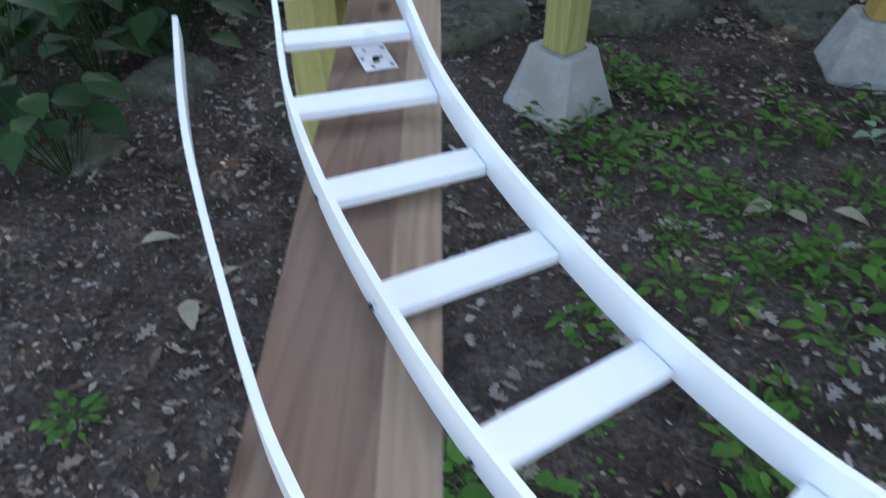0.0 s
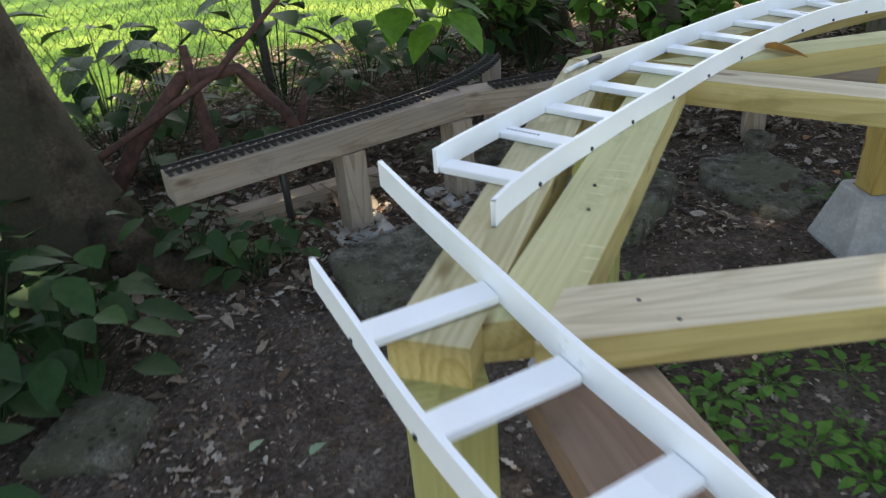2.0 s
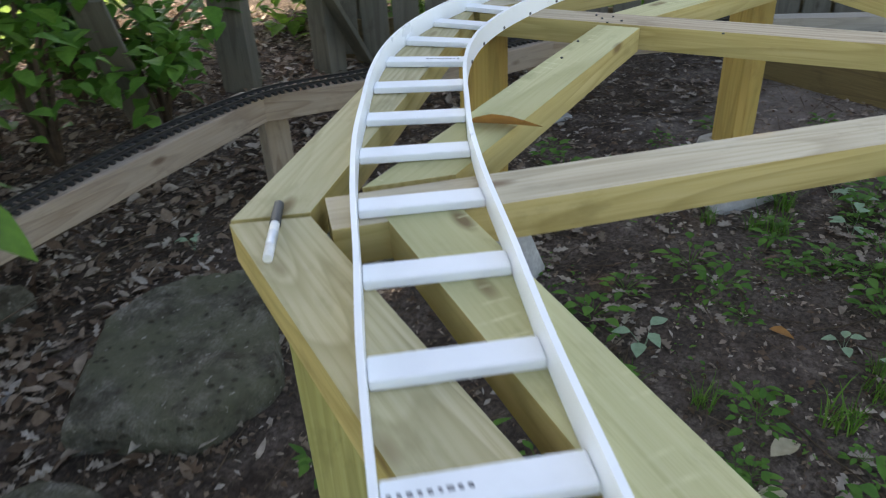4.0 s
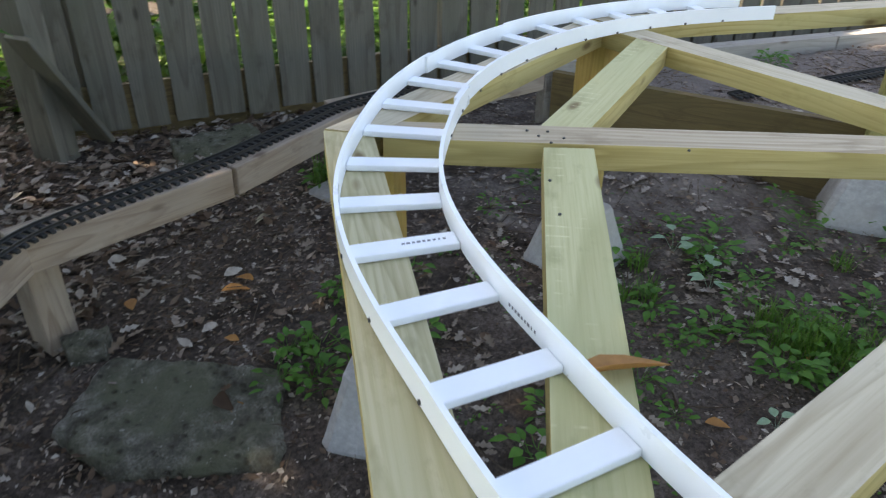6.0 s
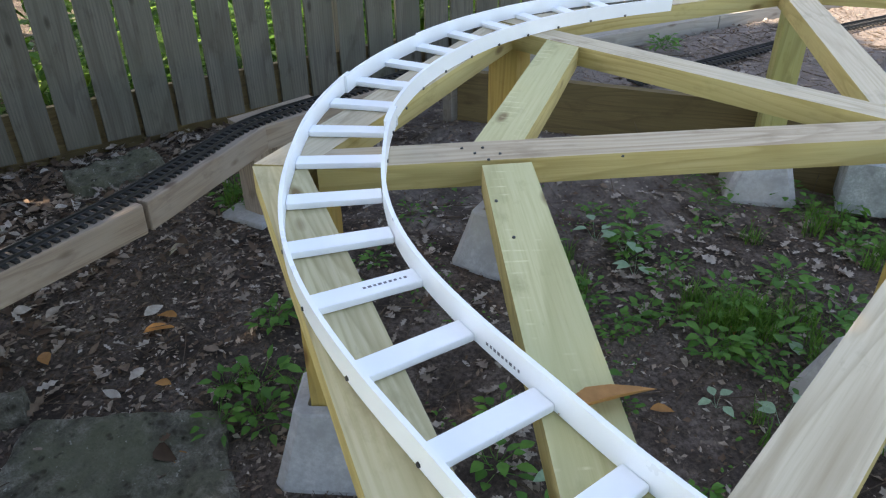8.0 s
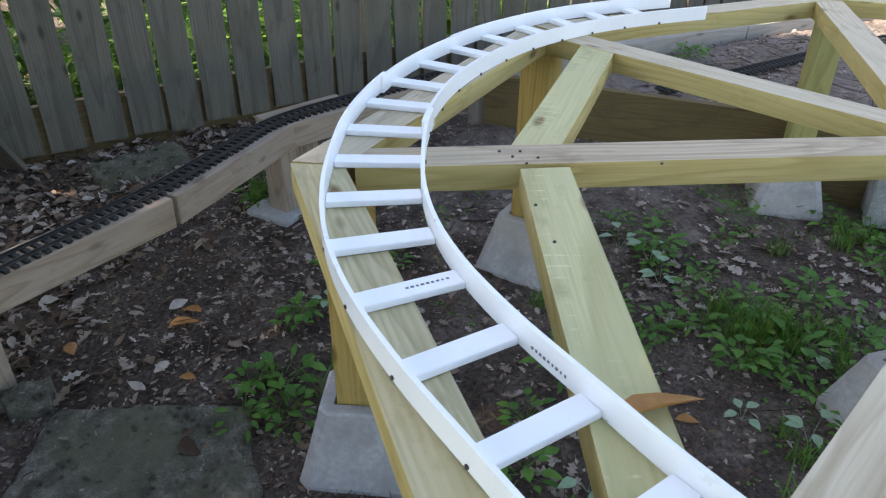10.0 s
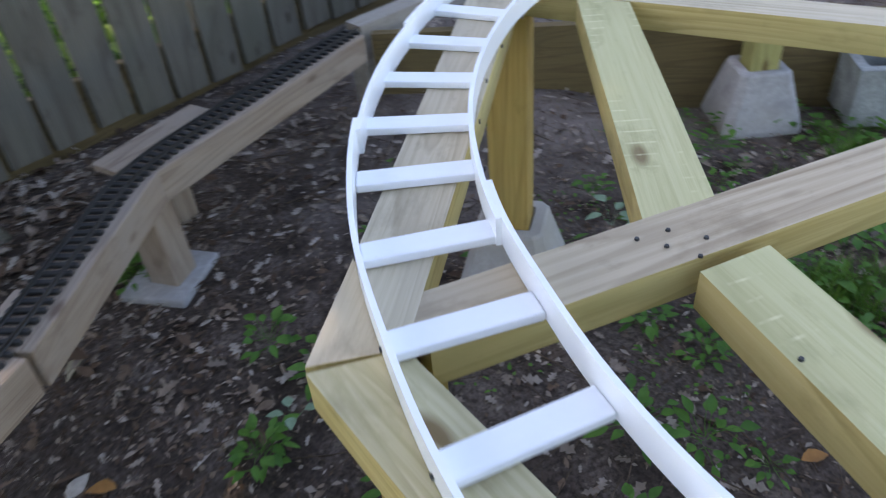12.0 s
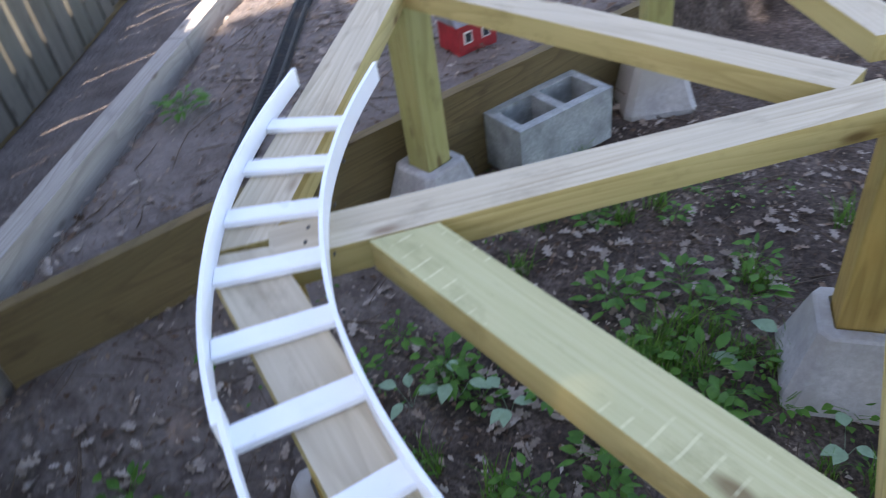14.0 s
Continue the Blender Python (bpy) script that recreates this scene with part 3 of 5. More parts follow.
FIRST = ((-0.905, -0.14), (-0.872, -0.32), (-0.835, -0.500), (-0.806, -0.643), (-0.768, -0.781), (-0.735, -0.924), (-0.701, -1.070), (-0.654, -1.206), (-0.598, -1.332), (-0.529, -1.459), (-0.440, -1.580), (-0.320, -1.690), (-0.180, -1.780))
first_line = catmull(FIRST)
runs1 = [run_at(first_line, p) for p in FIRST]
ladder_one = ladder("white plastic ladder roadbed with open end lying on a plank", first_line, 0.083, runs1[2:-1],
                    ((runs1[0] + 0.055, line_length(first_line), 0.0),), ((runs1[1] + 0.065, line_length(first_line), 0.0),), TOP + 0.0015)
# it slopes down from the spoke on to the plank
ladder_one.matrix_basis = Matrix.Translation((0, -0.4, TOP + 0.007)) @ Matrix.Rotation(math.atan(0.05), 4, "X") @ Matrix.Translation((0, 0.4, -TOP))

strip_line = catmull(((-0.965, -0.852), (-0.893, -1.085), (-0.838, -1.235), (-0.755, -1.435), (-0.705, -1.535), (-0.60, -1.70), (-0.50, -1.83)))
tagged(finish("plastic_strip", sweep(strip_line, 0, 0.007, 0.7105, 0.7420), PVC), "loose white plastic strip bent in a curve", "plastic strip")


# ---- leaves and litter, as point lists for fast meshes ----
class Soup:
    """Gathers many small pieces into one mesh."""

    def __init__(self):
        self.v, self.f = [], []

    def add(self, pts, faces):
        n = len(self.v)
        self.v += [tuple(p) for p in pts]
        self.f += [tuple(i + n for i in f) for f in faces]

    def leaf(self, base, along, up, length, width, fold=0.15, droop=0.2, lobes=False):
        """A pointed leaf: a folded blade in two halves with a bent tip."""
        d = along.normalized()
        side = d.cross(up)
        if side.length < 1e-4:
            side = d.orthogonal()
        side.normalize()
        nrm = side.cross(d)
        prof = ((0.0, 0.04), (0.16, 0.62), (0.38, 1.0), (0.62, 0.82), (0.84, 0.4), (1.0, 0.02))
        if lobes:
            prof = ((0.0, 0.04), (0.14, 0.7), (0.26, 0.3), (0.42, 1.0), (0.54, 0.35), (0.72, 0.8), (0.84, 0.25), (1.0, 0.03))
        pts = []
        for t, w in prof:
            c = base + d * (length * t) - nrm * (droop * length * t * t)
            h = side * (width * 0.5 * w)
            e = nrm * (fold * width * w)
            pts += [c - h + e, c, c + h + e]
        faces = []
        for i in range(len(prof) - 1):
            a, b = 3 * i, 3 * i + 3
            faces += [(a, a + 1, b + 1, b), (a + 1, a + 2, b + 2, b + 1)]
        self.add(pts, faces)

    def blade(self, base, lean, length, width):
        side = Vector((-lean.y, lean.x, 0))
        side = side.normalized() if side.length > 1e-4 else Vector((1, 0, 0))
        pts = []
        for t, w in ((0, 1.0), (0.4, 0.85), (0.75, 0.5)):
            c = base + Vector((0, 0, length * t * (1 - 0.25 * t))) + lean * (length * t * t)
            pts += [c - side * width * w / 2, c + side * width * w / 2]
        pts.append(base + Vector((0, 0, length * 0.72)) + lean * length)
        self.add(pts, [(0, 1, 3, 2), (2, 3, 5, 4), (4, 5, 6)])

    def chip(self, p, b, up, l, w):
        """A crumb of leaf or bark: one bent flake."""
        d = Vector((math.cos(b), math.sin(b), 0))
        s = up.cross(d).normalized()
        d = s.cross(up)
        self.add((p - d * l / 2, p - s * w / 2 + up * w * 0.2, p + d * l / 2, p + s * w / 2 + up * w * 0.25), [(0, 1, 2), (0, 2, 3)])

    def stick(self, a, b, r):
        d = (b - a).normalized()
        u = d.orthogonal().normalized()
        w = d.cross(u)
        pts = [p + (u * math.cos(k * 2.094) + w * math.sin(k * 2.094)) * rr for p, rr in ((a, r), ((a + b) / 2 + u * r * 2, r * 0.9), (b, r * 0.5)) for k in range(3)]
        self.add(pts, [(0, 1, 4, 3), (1, 2, 5, 4), (2, 0, 3, 5), (3, 4, 7, 6), (4, 5, 8, 7), (5, 3, 6, 8)])

    def mesh(self, name, mat, smooth=True):
        me = bpy.data.meshes.new(name)
        me.from_pydata(self.v, [], self.f)
        me.materials.append(mat)
        if smooth:
            for p in me.polygons:
                p.use_smooth = True
        return me


rnd = random.Random(7)


def U(a, b):
    return rnd.uniform(a, b)


def on_ground(x, y, dz=0.0):
    return Vector((x, y, ground_z(x, y) + dz))


# ---- older raised line: timbers, posts, track ----
BENCH = ((-1.275, 1.075, 0.385), (-0.25, 1.440, 0.392), (0.95, 1.425, 0.388), (1.43, 1.055, 0.368), (1.985, 0.775, 0.350), (2.525, 0.055, 0.340))
bench = thing("track_trestle", "weathered timber trestle carrying an old garden railway", "trestle")
for a, b in zip(BENCH, BENCH[1:]):
    pa, pb = Vector(a), Vector(b)
    d = (pb - pa)
    length, yaw = d.length, math.atan2(d.y, d.x)
    bm = box(length - 0.006, 0.105, 0.09, 0.005)
    for v in bm.verts:
        v.co.x += length / 2
        v.co.z -= 0.045
    m = Matrix.Translation(pa) @ Matrix.Rotation(yaw, 4, "Z") @ Matrix.Rotation(-math.atan2(d.z, d.xy.length), 4, "Y")
    part("beam", bm, OLD_TIMBER, bench, "", m)
for x, y, top, yaw in ((-0.70, 1.268, 0.296, 18), (-0.275, 1.405, 0.300, 18), (1.05, 1.455, 0.295, -30), (1.98, 0.79, 0.262, -40)):
    upright("post", x, y, ground_z(x, y) - 0.02, top, 0.088, yaw, OLD_TIMBER, bench)
pad = None
for x, y, yaw in ((-0.70, 1.26, 15), (-0.275, 1.42, 20), (1.99, 0.80, -35)):
    m = Matrix.Translation((x, y, ground_z(x, y) - 0.036)) @ Matrix.Rotation(radians(yaw), 4, "Z")
    if pad is None:
        bm = box(0.21, 0.19, 0.05, 0.008, 0.0)
        for v in bm.verts:
            v.co += Vector((1, 1, 0.5)) * noise.noise(v.co * 17) * 0.006
        pad = tagged(finish("footing", bm, CONCRETE, None, "", m), "pale concrete pad footing half sunk in soil", "footing", "pad footings")
    else:
        copy_thing(pad, m)


def track(line, z, label):
    """Garden railway track: a tie every 3 cm, two rails with head and foot; z gives the height at a share of the length."""
    tr = thing("garden_track", label, "track")
    total = line_length(line)
    bm = box(0.078, 0.0125, 0.009, 0.0012)
    tie = bpy.data.meshes.new("tie")
    bm.to_mesh(tie)
    bm.free()
    tie.materials.append(TRACK_TIE)
    n = int(total / 0.0275)
    for k in range(n):
        s = (k + 0.5) * total / n
        p, d = at_length(line, s)
        m = Matrix.Translation((p.x, p.y, z(s / total) + 0.0045)) @ Matrix.Rotation(math.atan2(d.x, -d.y) + U(-0.03, 0.03), 4, "Z")
        shared("tie", tie, tr, m)
    for side in (-1, 1):
        bm = bmesh.new()
        nn = normals(line)
        prof = ((-0.0035, 0.007), (-0.0035, 0.0085), (-0.001, 0.010), (-0.0018, 0.0145), (-0.0018, 0.0165), (0.0018, 0.0165), (0.0018, 0.0145), (0.001, 0.010), (0.0035, 0.0085), (0.0035, 0.007))
        rings, run = [], 0.0
        for i, (p, q) in enumerate(zip(line, nn)):
            run += (p - line[i - 1]).length if i else 0
            zz = z(min(1, run / total))
            rings.append([bm.verts.new((p.x + q.x * (side * 0.0225 + o), p.y + q.y * (side * 0.0225 + o), zz + 0.002 + h)) for o, h in prof])
        for r, q in zip(rings, rings[1:]):
            for k in range(len(prof)):
                bm.faces.new((r[k], r[(k + 1) % len(prof)], q[(k + 1) % len(prof)], q[k]))
        part("rail", bm, TRACK_RAIL, tr)
    return tr


def on_bench(line):
    """The track's height over the timbers, by its place along them."""
    total = line_length(line)
    return lambda s: float(np.interp(at_length(line, s * total)[0].x, [p[0] for p in BENCH], [p[2] + 0.0006 for p in BENCH]))


west_line = catmull(((-1.275, 1.075), (-0.76, 1.268), (-0.48, 1.385), (-0.25, 1.520), (-0.08, 1.680), (0.02, 1.830)), 0.04)
east_line = catmull(((-0.135, 1.415), (0.22, 1.440), (0.60, 1.440), (0.95, 1.375), (1.20, 1.220), (1.45, 1.060), (1.72, 0.920), (1.985, 0.765), (2.27, 0.40), (2.525, 0.055)), 0.04)
track(west_line, on_bench(west_line), "sooty black garden railway track on weathered timber")
track(east_line, on_bench(east_line), "black garden railway track curving along weathered timber")
upright("post", 0.0, 1.80, ground_z(0.0, 1.80) - 0.02, 0.3915, 0.06, 40, OLD_TIMBER, bench)
# thin grey boards beside the track
part("side_strip", box(0.40, 0.06, 0.016, 0.003), OLD_TIMBER, bench, "thin grey board", Matrix.Translation((1.46, 1.128, 0.338)) @ Matrix.Rotation(radians(-31), 4, "Z"))
siding = thing("siding_board", "grey weathered board on a stub beside old track", "board")
part("board", box(0.36, 0.10, 0.02, 0.003), OLD_TIMBER, siding, "", Matrix.Translation((2.26, 0.725, 0.280)) @ Matrix.Rotation(radians(-54), 4, "Z"))
upright("post", 2.27, 0.73, ground_z(2.27, 0.73) - 0.02, 0.2695, 0.07, 36, OLD_TIMBER, siding)

# ---- raised bed with its edging ----
edge = thing("bed_edging", "damp brown edging boards holding a raised soil bed", "edging")
bed_dir = (BED_C - BED_A).normalized()
for s0, s1 in ((0.02, 1.255), (1.262, 2.45)):
    p0, p1 = BED_A + bed_dir * s0, BED_A + bed_dir * s1
    timber("board", p0, p1, 0.036, 0.34, 0.312, BOARD_DARK, edge)
out_dir = (BED_B - BED_A).normalized()
wide = thing("edging_timber", "long grey weathered timber along the raised bed", "timber")
timber("beam", BED_A + out_dir * -0.03 + Vector((0.05, 0.0)), BED_A + out_dir * 1.5 + Vector((0.05, 0)), 0.078, 0.30, 0.335, GREY_TIMBER, wide)
timber("beam", BED_A + out_dir * 1.506 + Vector((0.05, 0)), BED_A + out_dir * 3.1 + Vector((0.05, 0)), 0.078, 0.30, 0.335, GREY_TIMBER, wide)
low_line = catmull(((2.30, -0.69), (2.55, -1.22), (2.86, -1.86), (3.05, -2.35)), 0.05)
track(low_line, lambda s: 0.300, "black garden railway track lying on raised soil")

barn = thing("toy_barn", "small red toy barn with white trim windows", "toy barn")
bm = box(0.16, 0.12, 0.11, 0.002, 0.0)
part("wall", bm, BARN_RED, barn)
bm = bmesh.new()
r = [bm.verts.new(p) for p in ((-0.09, -0.072, 0.108), (0.09, -0.072, 0.108), (0.09, 0, 0.175), (-0.09, 0, 0.175), (-0.09, 0.072, 0.108), (0.09, 0.072, 0.108))]
for f in ((0, 1, 2, 3), (3, 2, 5, 4), (0, 3, 4), (1, 5, 2), (0, 4, 5, 1)):
    bm.faces.new([r[i] for i in f])
part("roof", bevelled(bm, 0.002), BARN_ROOF, barn)
for x, y, yaw in ((-0.035, 0.061, 0), (0.04, 0.061, 0), (-0.0815, 0.0, 90)):
    m = Matrix.Translation((x, y, 0.06)) @ Matrix.Rotation(radians(yaw), 4, "Z")
    win = part("window", box(0.034, 0.004, 0.042, 0.001), BARN_WHITE, barn, "white window frame", m)
    part("pane", box(0.024, 0.006, 0.032, 0.0), GLASS_DARK, win)
barn.matrix_basis = Matrix.Translation((2.02, -1.66, ground_z(2.02, -1.66) - 0.004)) @ Matrix.Rotation(radians(60), 4, "Z")

# concrete block with two cells
bm = bmesh.new()
xs, ys = (-0.195, -0.163, -0.016, 0.016, 0.163, 0.195), (-0.095, -0.063, 0.063, 0.095)
grid = [[[bm.verts.new((x, y, z)) for z in (0, 0.19)] for y in ys] for x in xs]
solid = lambda i, j: 0 <= i < 5 and 0 <= j < 3 and not (j == 1 and i in (1, 3))
for i in range(5):
    for j in range(3):
        if solid(i, j):
            for z in (0, 1):
                bm.faces.new([grid[i][j][z], grid[i + 1][j][z], grid[i + 1][j + 1][z], grid[i][j + 1][z]])
            for (di, dj), (a, b) in {(-1, 0): ((0, 0), (0, 1)), (1, 0): ((1, 0), (1, 1)), (0, -1): ((0, 0), (1, 0)), (0, 1): ((0, 1), (1, 1))}.items():
                if not solid(i + di, j + dj):
                    p, q = grid[i + a[0]][j + a[1]], grid[i + b[0]][j + b[1]]
                    bm.faces.new([p[0], q[0], q[1], p[1]])
bmesh.ops.bevel(bm, geom=[e for e in bm.edges if e.calc_face_angle(0) > 1.0], offset=0.004, segments=2, affect="EDGES", clamp_overlap=True)
tagged(finish("concrete_block", bm, CINDER, None, "", Matrix.Translation((1.672, -1.485, 0.012)) @ Matrix.Rotation(radians(61), 4, "Z")), "grey hollow concrete block with two open cells", "concrete block")


# ---- small things on the table ----
def cylinder(r1, r2, depth, seg=20):
    bm = bmesh.new()
    bmesh.ops.create_cone(bm, cap_ends=True, segments=seg, radius1=r1, radius2=r2, depth=depth)
    return bm


pen = thing("marker_pen", "black-capped white marker pen lying on a board", "marker")
part("barrel", bevelled(cylinder(0.0058, 0.0058, 0.078), 0.0008, 1), BARN_WHITE, pen, "", Matrix.Translation((0, 0, -0.022)))
part("cap", bevelled(cylinder(0.0068, 0.0062, 0.052), 0.001, 1), BLACK_PLASTIC, pen, "black cap", Matrix.Translation((0, 0, 0.042)))
part("label_band", cylinder(0.0060, 0.0060, 0.03), STEEL, pen, "grey printed band", Matrix.Translation((0, 0, -0.02)))
pen.matrix_basis = Matrix.Translation((-0.297, 0.290, TOP + 0.0066)) @ Matrix.Rotation(radians(32), 4, "Z") @ Matrix.Rotation(radians(90), 4, "Y")

plate = thing("mending_plate", "galvanised steel mending plate with nail holes", "metal plate")
part("plate", box(0.140, 0.042, 0.0018, 0.0008), STEEL, plate)
hole = cylinder(0.0026, 0.0026, 0.0005, 12)
hole_me = bpy.data.meshes.new("nail_hole")
hole.to_mesh(hole_me)
hole.free()
hole_me.materials.append(SCREW)
for i in range(6):
    for j in (-1, 1):
        shared("nail_hole", hole_me, plate, Matrix.Translation((-0.06 + i * 0.024, j * 0.012 + (0.004 if i % 2 else -0.004), 0.0012)))
part("bolt", bevelled(cylinder(0.0050, 0.0046, 0.004, 6), 0.0006, 1), TRACK_RAIL, plate, "brassy bolt head", Matrix.Translation((0.042, 0.0, 0.0028)))
plate.matrix_basis = Matrix.Translation((-0.716, -0.874, 0.7112)) @ Matrix.Rotation(radians(-71), 4, "Z")

pipe = thing("pipe", "white plastic pipe standing with a dark open end", "pipe")
bm = tube(((0, 0, -0.03), (0, 0, 0.20), (0, 0, 0.34)), 0.030, 24, False)
bmesh.ops.solidify(bm, geom=list(bm.faces), thickness=0.003)
part("tube", bm, PVC, pipe, "", None, True)
part("cap", bevelled(cylinder(0.0325, 0.0325, 0.056, 24), 0.002, 1), BLACK_PLASTIC, pipe, "dark rubber cap", Matrix.Translation((0, 0, 0.330)))
pipe.matrix_basis = Matrix.Translation((-0.825, -0.672, 0.0))

# print on the plastic, too small to read: short bars
for lad, s, up, side in ((ladder_two, runs[3], True, 0.040), (ladder_two, runs[10], True, -0.030), (ladder_two, (runs[8] + runs[9]) / 2, False, -1), (ladder_one, runs1[4] + 0.05, False, -1)):
    line = ring_line if lad is ladder_two else first_line
    half = 0.083
    p, d = at_length(line, s)
    n = Vector((-d.y, d.x, 0))
    bm = bmesh.new()
    for k in range(9):
        w = U(0.0025, 0.0055)
        o = -0.03 + k * 0.0072
        q = bmesh.ops.create_cube(bm, size=1)["verts"]
        for v in q:
            v.co = Vector((v.co.x * w + o, v.co.y * 0.0042, v.co.z * 0.0003))
    if up:
        m = Matrix.Translation((p.x + n.x * side, p.y + n.y * side, RUNG_TOP + 0.0002)) @ Matrix.Rotation(math.atan2(-n.y, -n.x), 4, "Z")
    else:
        q = p + n * side * (half - RAIL_T - 0.0003)
        m = Matrix.Translation((q.x, q.y, 0.7740)) @ Matrix.Rotation(math.atan2(d.y, d.x), 4, "Z") @ Matrix.Rotation(radians(90), 4, "X")
    part("print", bm, INK, lad, "faint grey printed bars", m)

# screws and nail holes in the frame
for x, y in ((0.772, 0.192), (0.742, 0.165), (0.75, 0.21), (0.775, 0.23), (-0.575, -0.33), (-0.535, -0.265), (1.505, -0.06), (1.52, -0.09), (0.72, 0.19), (0.70, -0.05), (-0.62, -0.545), (-0.60, -0.59), (0.452, 0.20), (0.566, 0.205)):
    bm = cylinder(0.0030, 0.0024, 0.0026, 8)
    part("screw", bm, SCREW, frame_thing, "", Matrix.Translation((x, y, TOP + 0.0012)))

# ---- board fence ----
FENCE_A, FENCE_D = Vector((1.86, 3.02)), Vector((0.445, -0.895)).normalized()
fence = thing("board_fence", "grey-green weathered board fence with narrow gaps", "fence")
picket_meshes = []
for k in range(3):
    bm = bmesh.new()
    rows_ = []
    for i in range(9):
        z = i / 8 * 1.75
        w = 0.0685 + 0.0015 * noise.noise(Vector((k * 5, z * 3, 0)))
        o = 0.004 * noise.noise(Vector((k * 9 + 3, z * 1.5, 2)))
        cup = 0.003 * noise.noise(Vector((k, z, 7)))
        rows_.append([bm.verts.new((z, y + o, x)) for y, x in ((-w, -0.009), (0, -0.009 + cup), (w, -0.009), (w, 0.009), (0, 0.009 + cup), (-w, 0.009))])
    for r, q in zip(rows_, rows_[1:]):
        for j in range(6):
            bm.faces.new((r[j], r[(j + 1) % 6], q[(j + 1) % 6], q[j]))
    bm.faces.new(rows_[0])
    bm.faces.new(rows_[-1][::-1])
    bmesh.ops.recalc_face_normals(bm, faces=bm.faces)
    me = bpy.data.meshes.new("picket")
    bm.to_mesh(me)
    bm.free()
    me.materials.append(PICKET)
    picket_meshes.append(me)
fyaw = math.atan2(FENCE_D.y, FENCE_D.x)
s, k = 1.12, 0
while s < 7.2:
    q = FENCE_A + FENCE_D * s
    z0 = ground_z(q.x, q.y) + U(0.02, 0.06)
    m = Matrix.Translation((q.x, q.y, z0)) @ Matrix.Rotation(fyaw, 4, "Z") @ Matrix.Rotation(U(-0.012, 0.012), 4, "Y") @ Matrix(((0, 1, 0, 0), (0, 0, 1, U(-0.004, 0.004)), (1, 0, 0, 0), (0, 0, 0, 1)))
    shared("picket", picket_meshes[k % 3], fence, m)
    s += 0.152 + U(0.004, 0.018)
    k += 1
nrm = Vector((-FENCE_D.y, FENCE_D.x)) * 0.032
timber("kick_board", FENCE_A + FENCE_D * 1.05 + nrm, FENCE_A + FENCE_D * 7.2 + nrm, 0.03, 0.24, 0.235, BOARD_DARK, fence, "dark board along the foot")
for z in (1.0, 1.5):
    timber("rail", FENCE_A + FENCE_D * 1.05 + nrm, FENCE_A + FENCE_D * 7.2 + nrm, 0.038, 0.085, z + 0.1, PICKET, fence)
for s in (1.2, 2.9, 5.1, 7.1):
    q = FENCE_A + FENCE_D * s + Vector((-FENCE_D.y, FENCE_D.x)) * 0.098
    upright("post", q.x, q.y, -0.1, 1.75, 0.088, math.degrees(fyaw), PICKET, fence)

# old posts and a leaning board before the bank
for x, y, side, h, yaw in ((1.77, 2.23, 0.15, 1.5, 25), (2.19, 2.01, 0.12, 1.3, -10)):
    old = thing("old_post", "thick greenish weathered post standing in leaf litter", "post", "old posts")
    upright("post", x, y, ground_z(x, y) - 0.05, h, side, yaw, PICKET, old)
for a, b_ in (((1.16, 2.22, 0.06), (0.90, 2.06, 0.66)), ((2.30, 1.86, 0.06), (2.05, 1.95, 0.55))):
    a, b_ = Vector(a), Vector(b_)
    d = b_ - a
    m = Matrix.Translation((a + b_) / 2) @ d.to_track_quat("X", "Z").to_matrix().to_4x4()
    tagged(finish("old_board", box(d.length, 0.12, 0.022, 0.004), PICKET, None, "", m), "old grey board leaning at the foot of a bank", "board", "old boards")


# ---- stones ----
def flagstone(points, thick, seed):
    """A rough slab: its corners rounded and roughened, top uneven, edges broken."""
    c = sum((Vector((*p, 0)) for p in points), Vector()) / len(points)
    n = 120
    ring = []
    per = [Vector((*p, 0)) - c for p in points]
    seg = [(per[i], per[(i + 1) % len(per)]) for i in range(len(per))]
    total = sum((b - a).length for a, b in seg)
    for k in range(n):
        s = k / n * total
        for a, b in seg:
            l = (b - a).length
            if s <= l:
                p = a.lerp(b, s / l)
                break
            s -= l
        ring.append(p)
    for _ in range(1):
        ring = [(ring[i - 1] + 2 * ring[i] + ring[(i + 1) % n]) / 4 for i in range(n)]
    bm = bmesh.new()
    loops = []
    for sc, z in ((1.02, -0.03), (1.03, thick * 0.45), (1.0, thick * 0.85), (0.965, thick), *[(0.94 - 0.045 * k, thick) for k in range(20)]):
        loop = []
        for p in ring:
            q = p * sc
            w = noise.noise(Vector((q.x * 6, q.y * 6, seed)))
            f = noise.noise(Vector((q.x * 22, q.y * 22, seed + 4)))
            r = 1 + 0.05 * noise.noise(Vector((q.x * 11, q.y * 11, seed + z * 40))) + 0.03 * noise.noise(Vector((q.x * 30, q.y * 30, seed + z * 90)))
            loop.append(bm.verts.new((q.x * r, q.y * r, z + (0.014 * w + 0.010 * f + 0.004 * noise.noise(Vector((q.x * 55, q.y * 55, seed))) if z > 0 else 0))))
        loops.append(loop)
    for r, q in zip(loops, loops[1:]):
        for k in range(n):
            bm.faces.new((r[k], r[(k + 1) % n], q[(k + 1) % n], q[k]))
    top = bm.verts.new((0, 0, thick))
    for k in range(n):
        bm.faces.new((loops[-1][k], loops[-1][(k + 1) % n], top))
    bm.faces.new(loops[0][::-1])
    zb = ground_z(c.x, c.y)
    return tagged(finish("flagstone", bm, FLAGSTONE, None, "", Matrix.Translation((c.x, c.y, zb)), False), "rough mossy grey-brown flat stone sunk in soil", "stone", "flat stones")


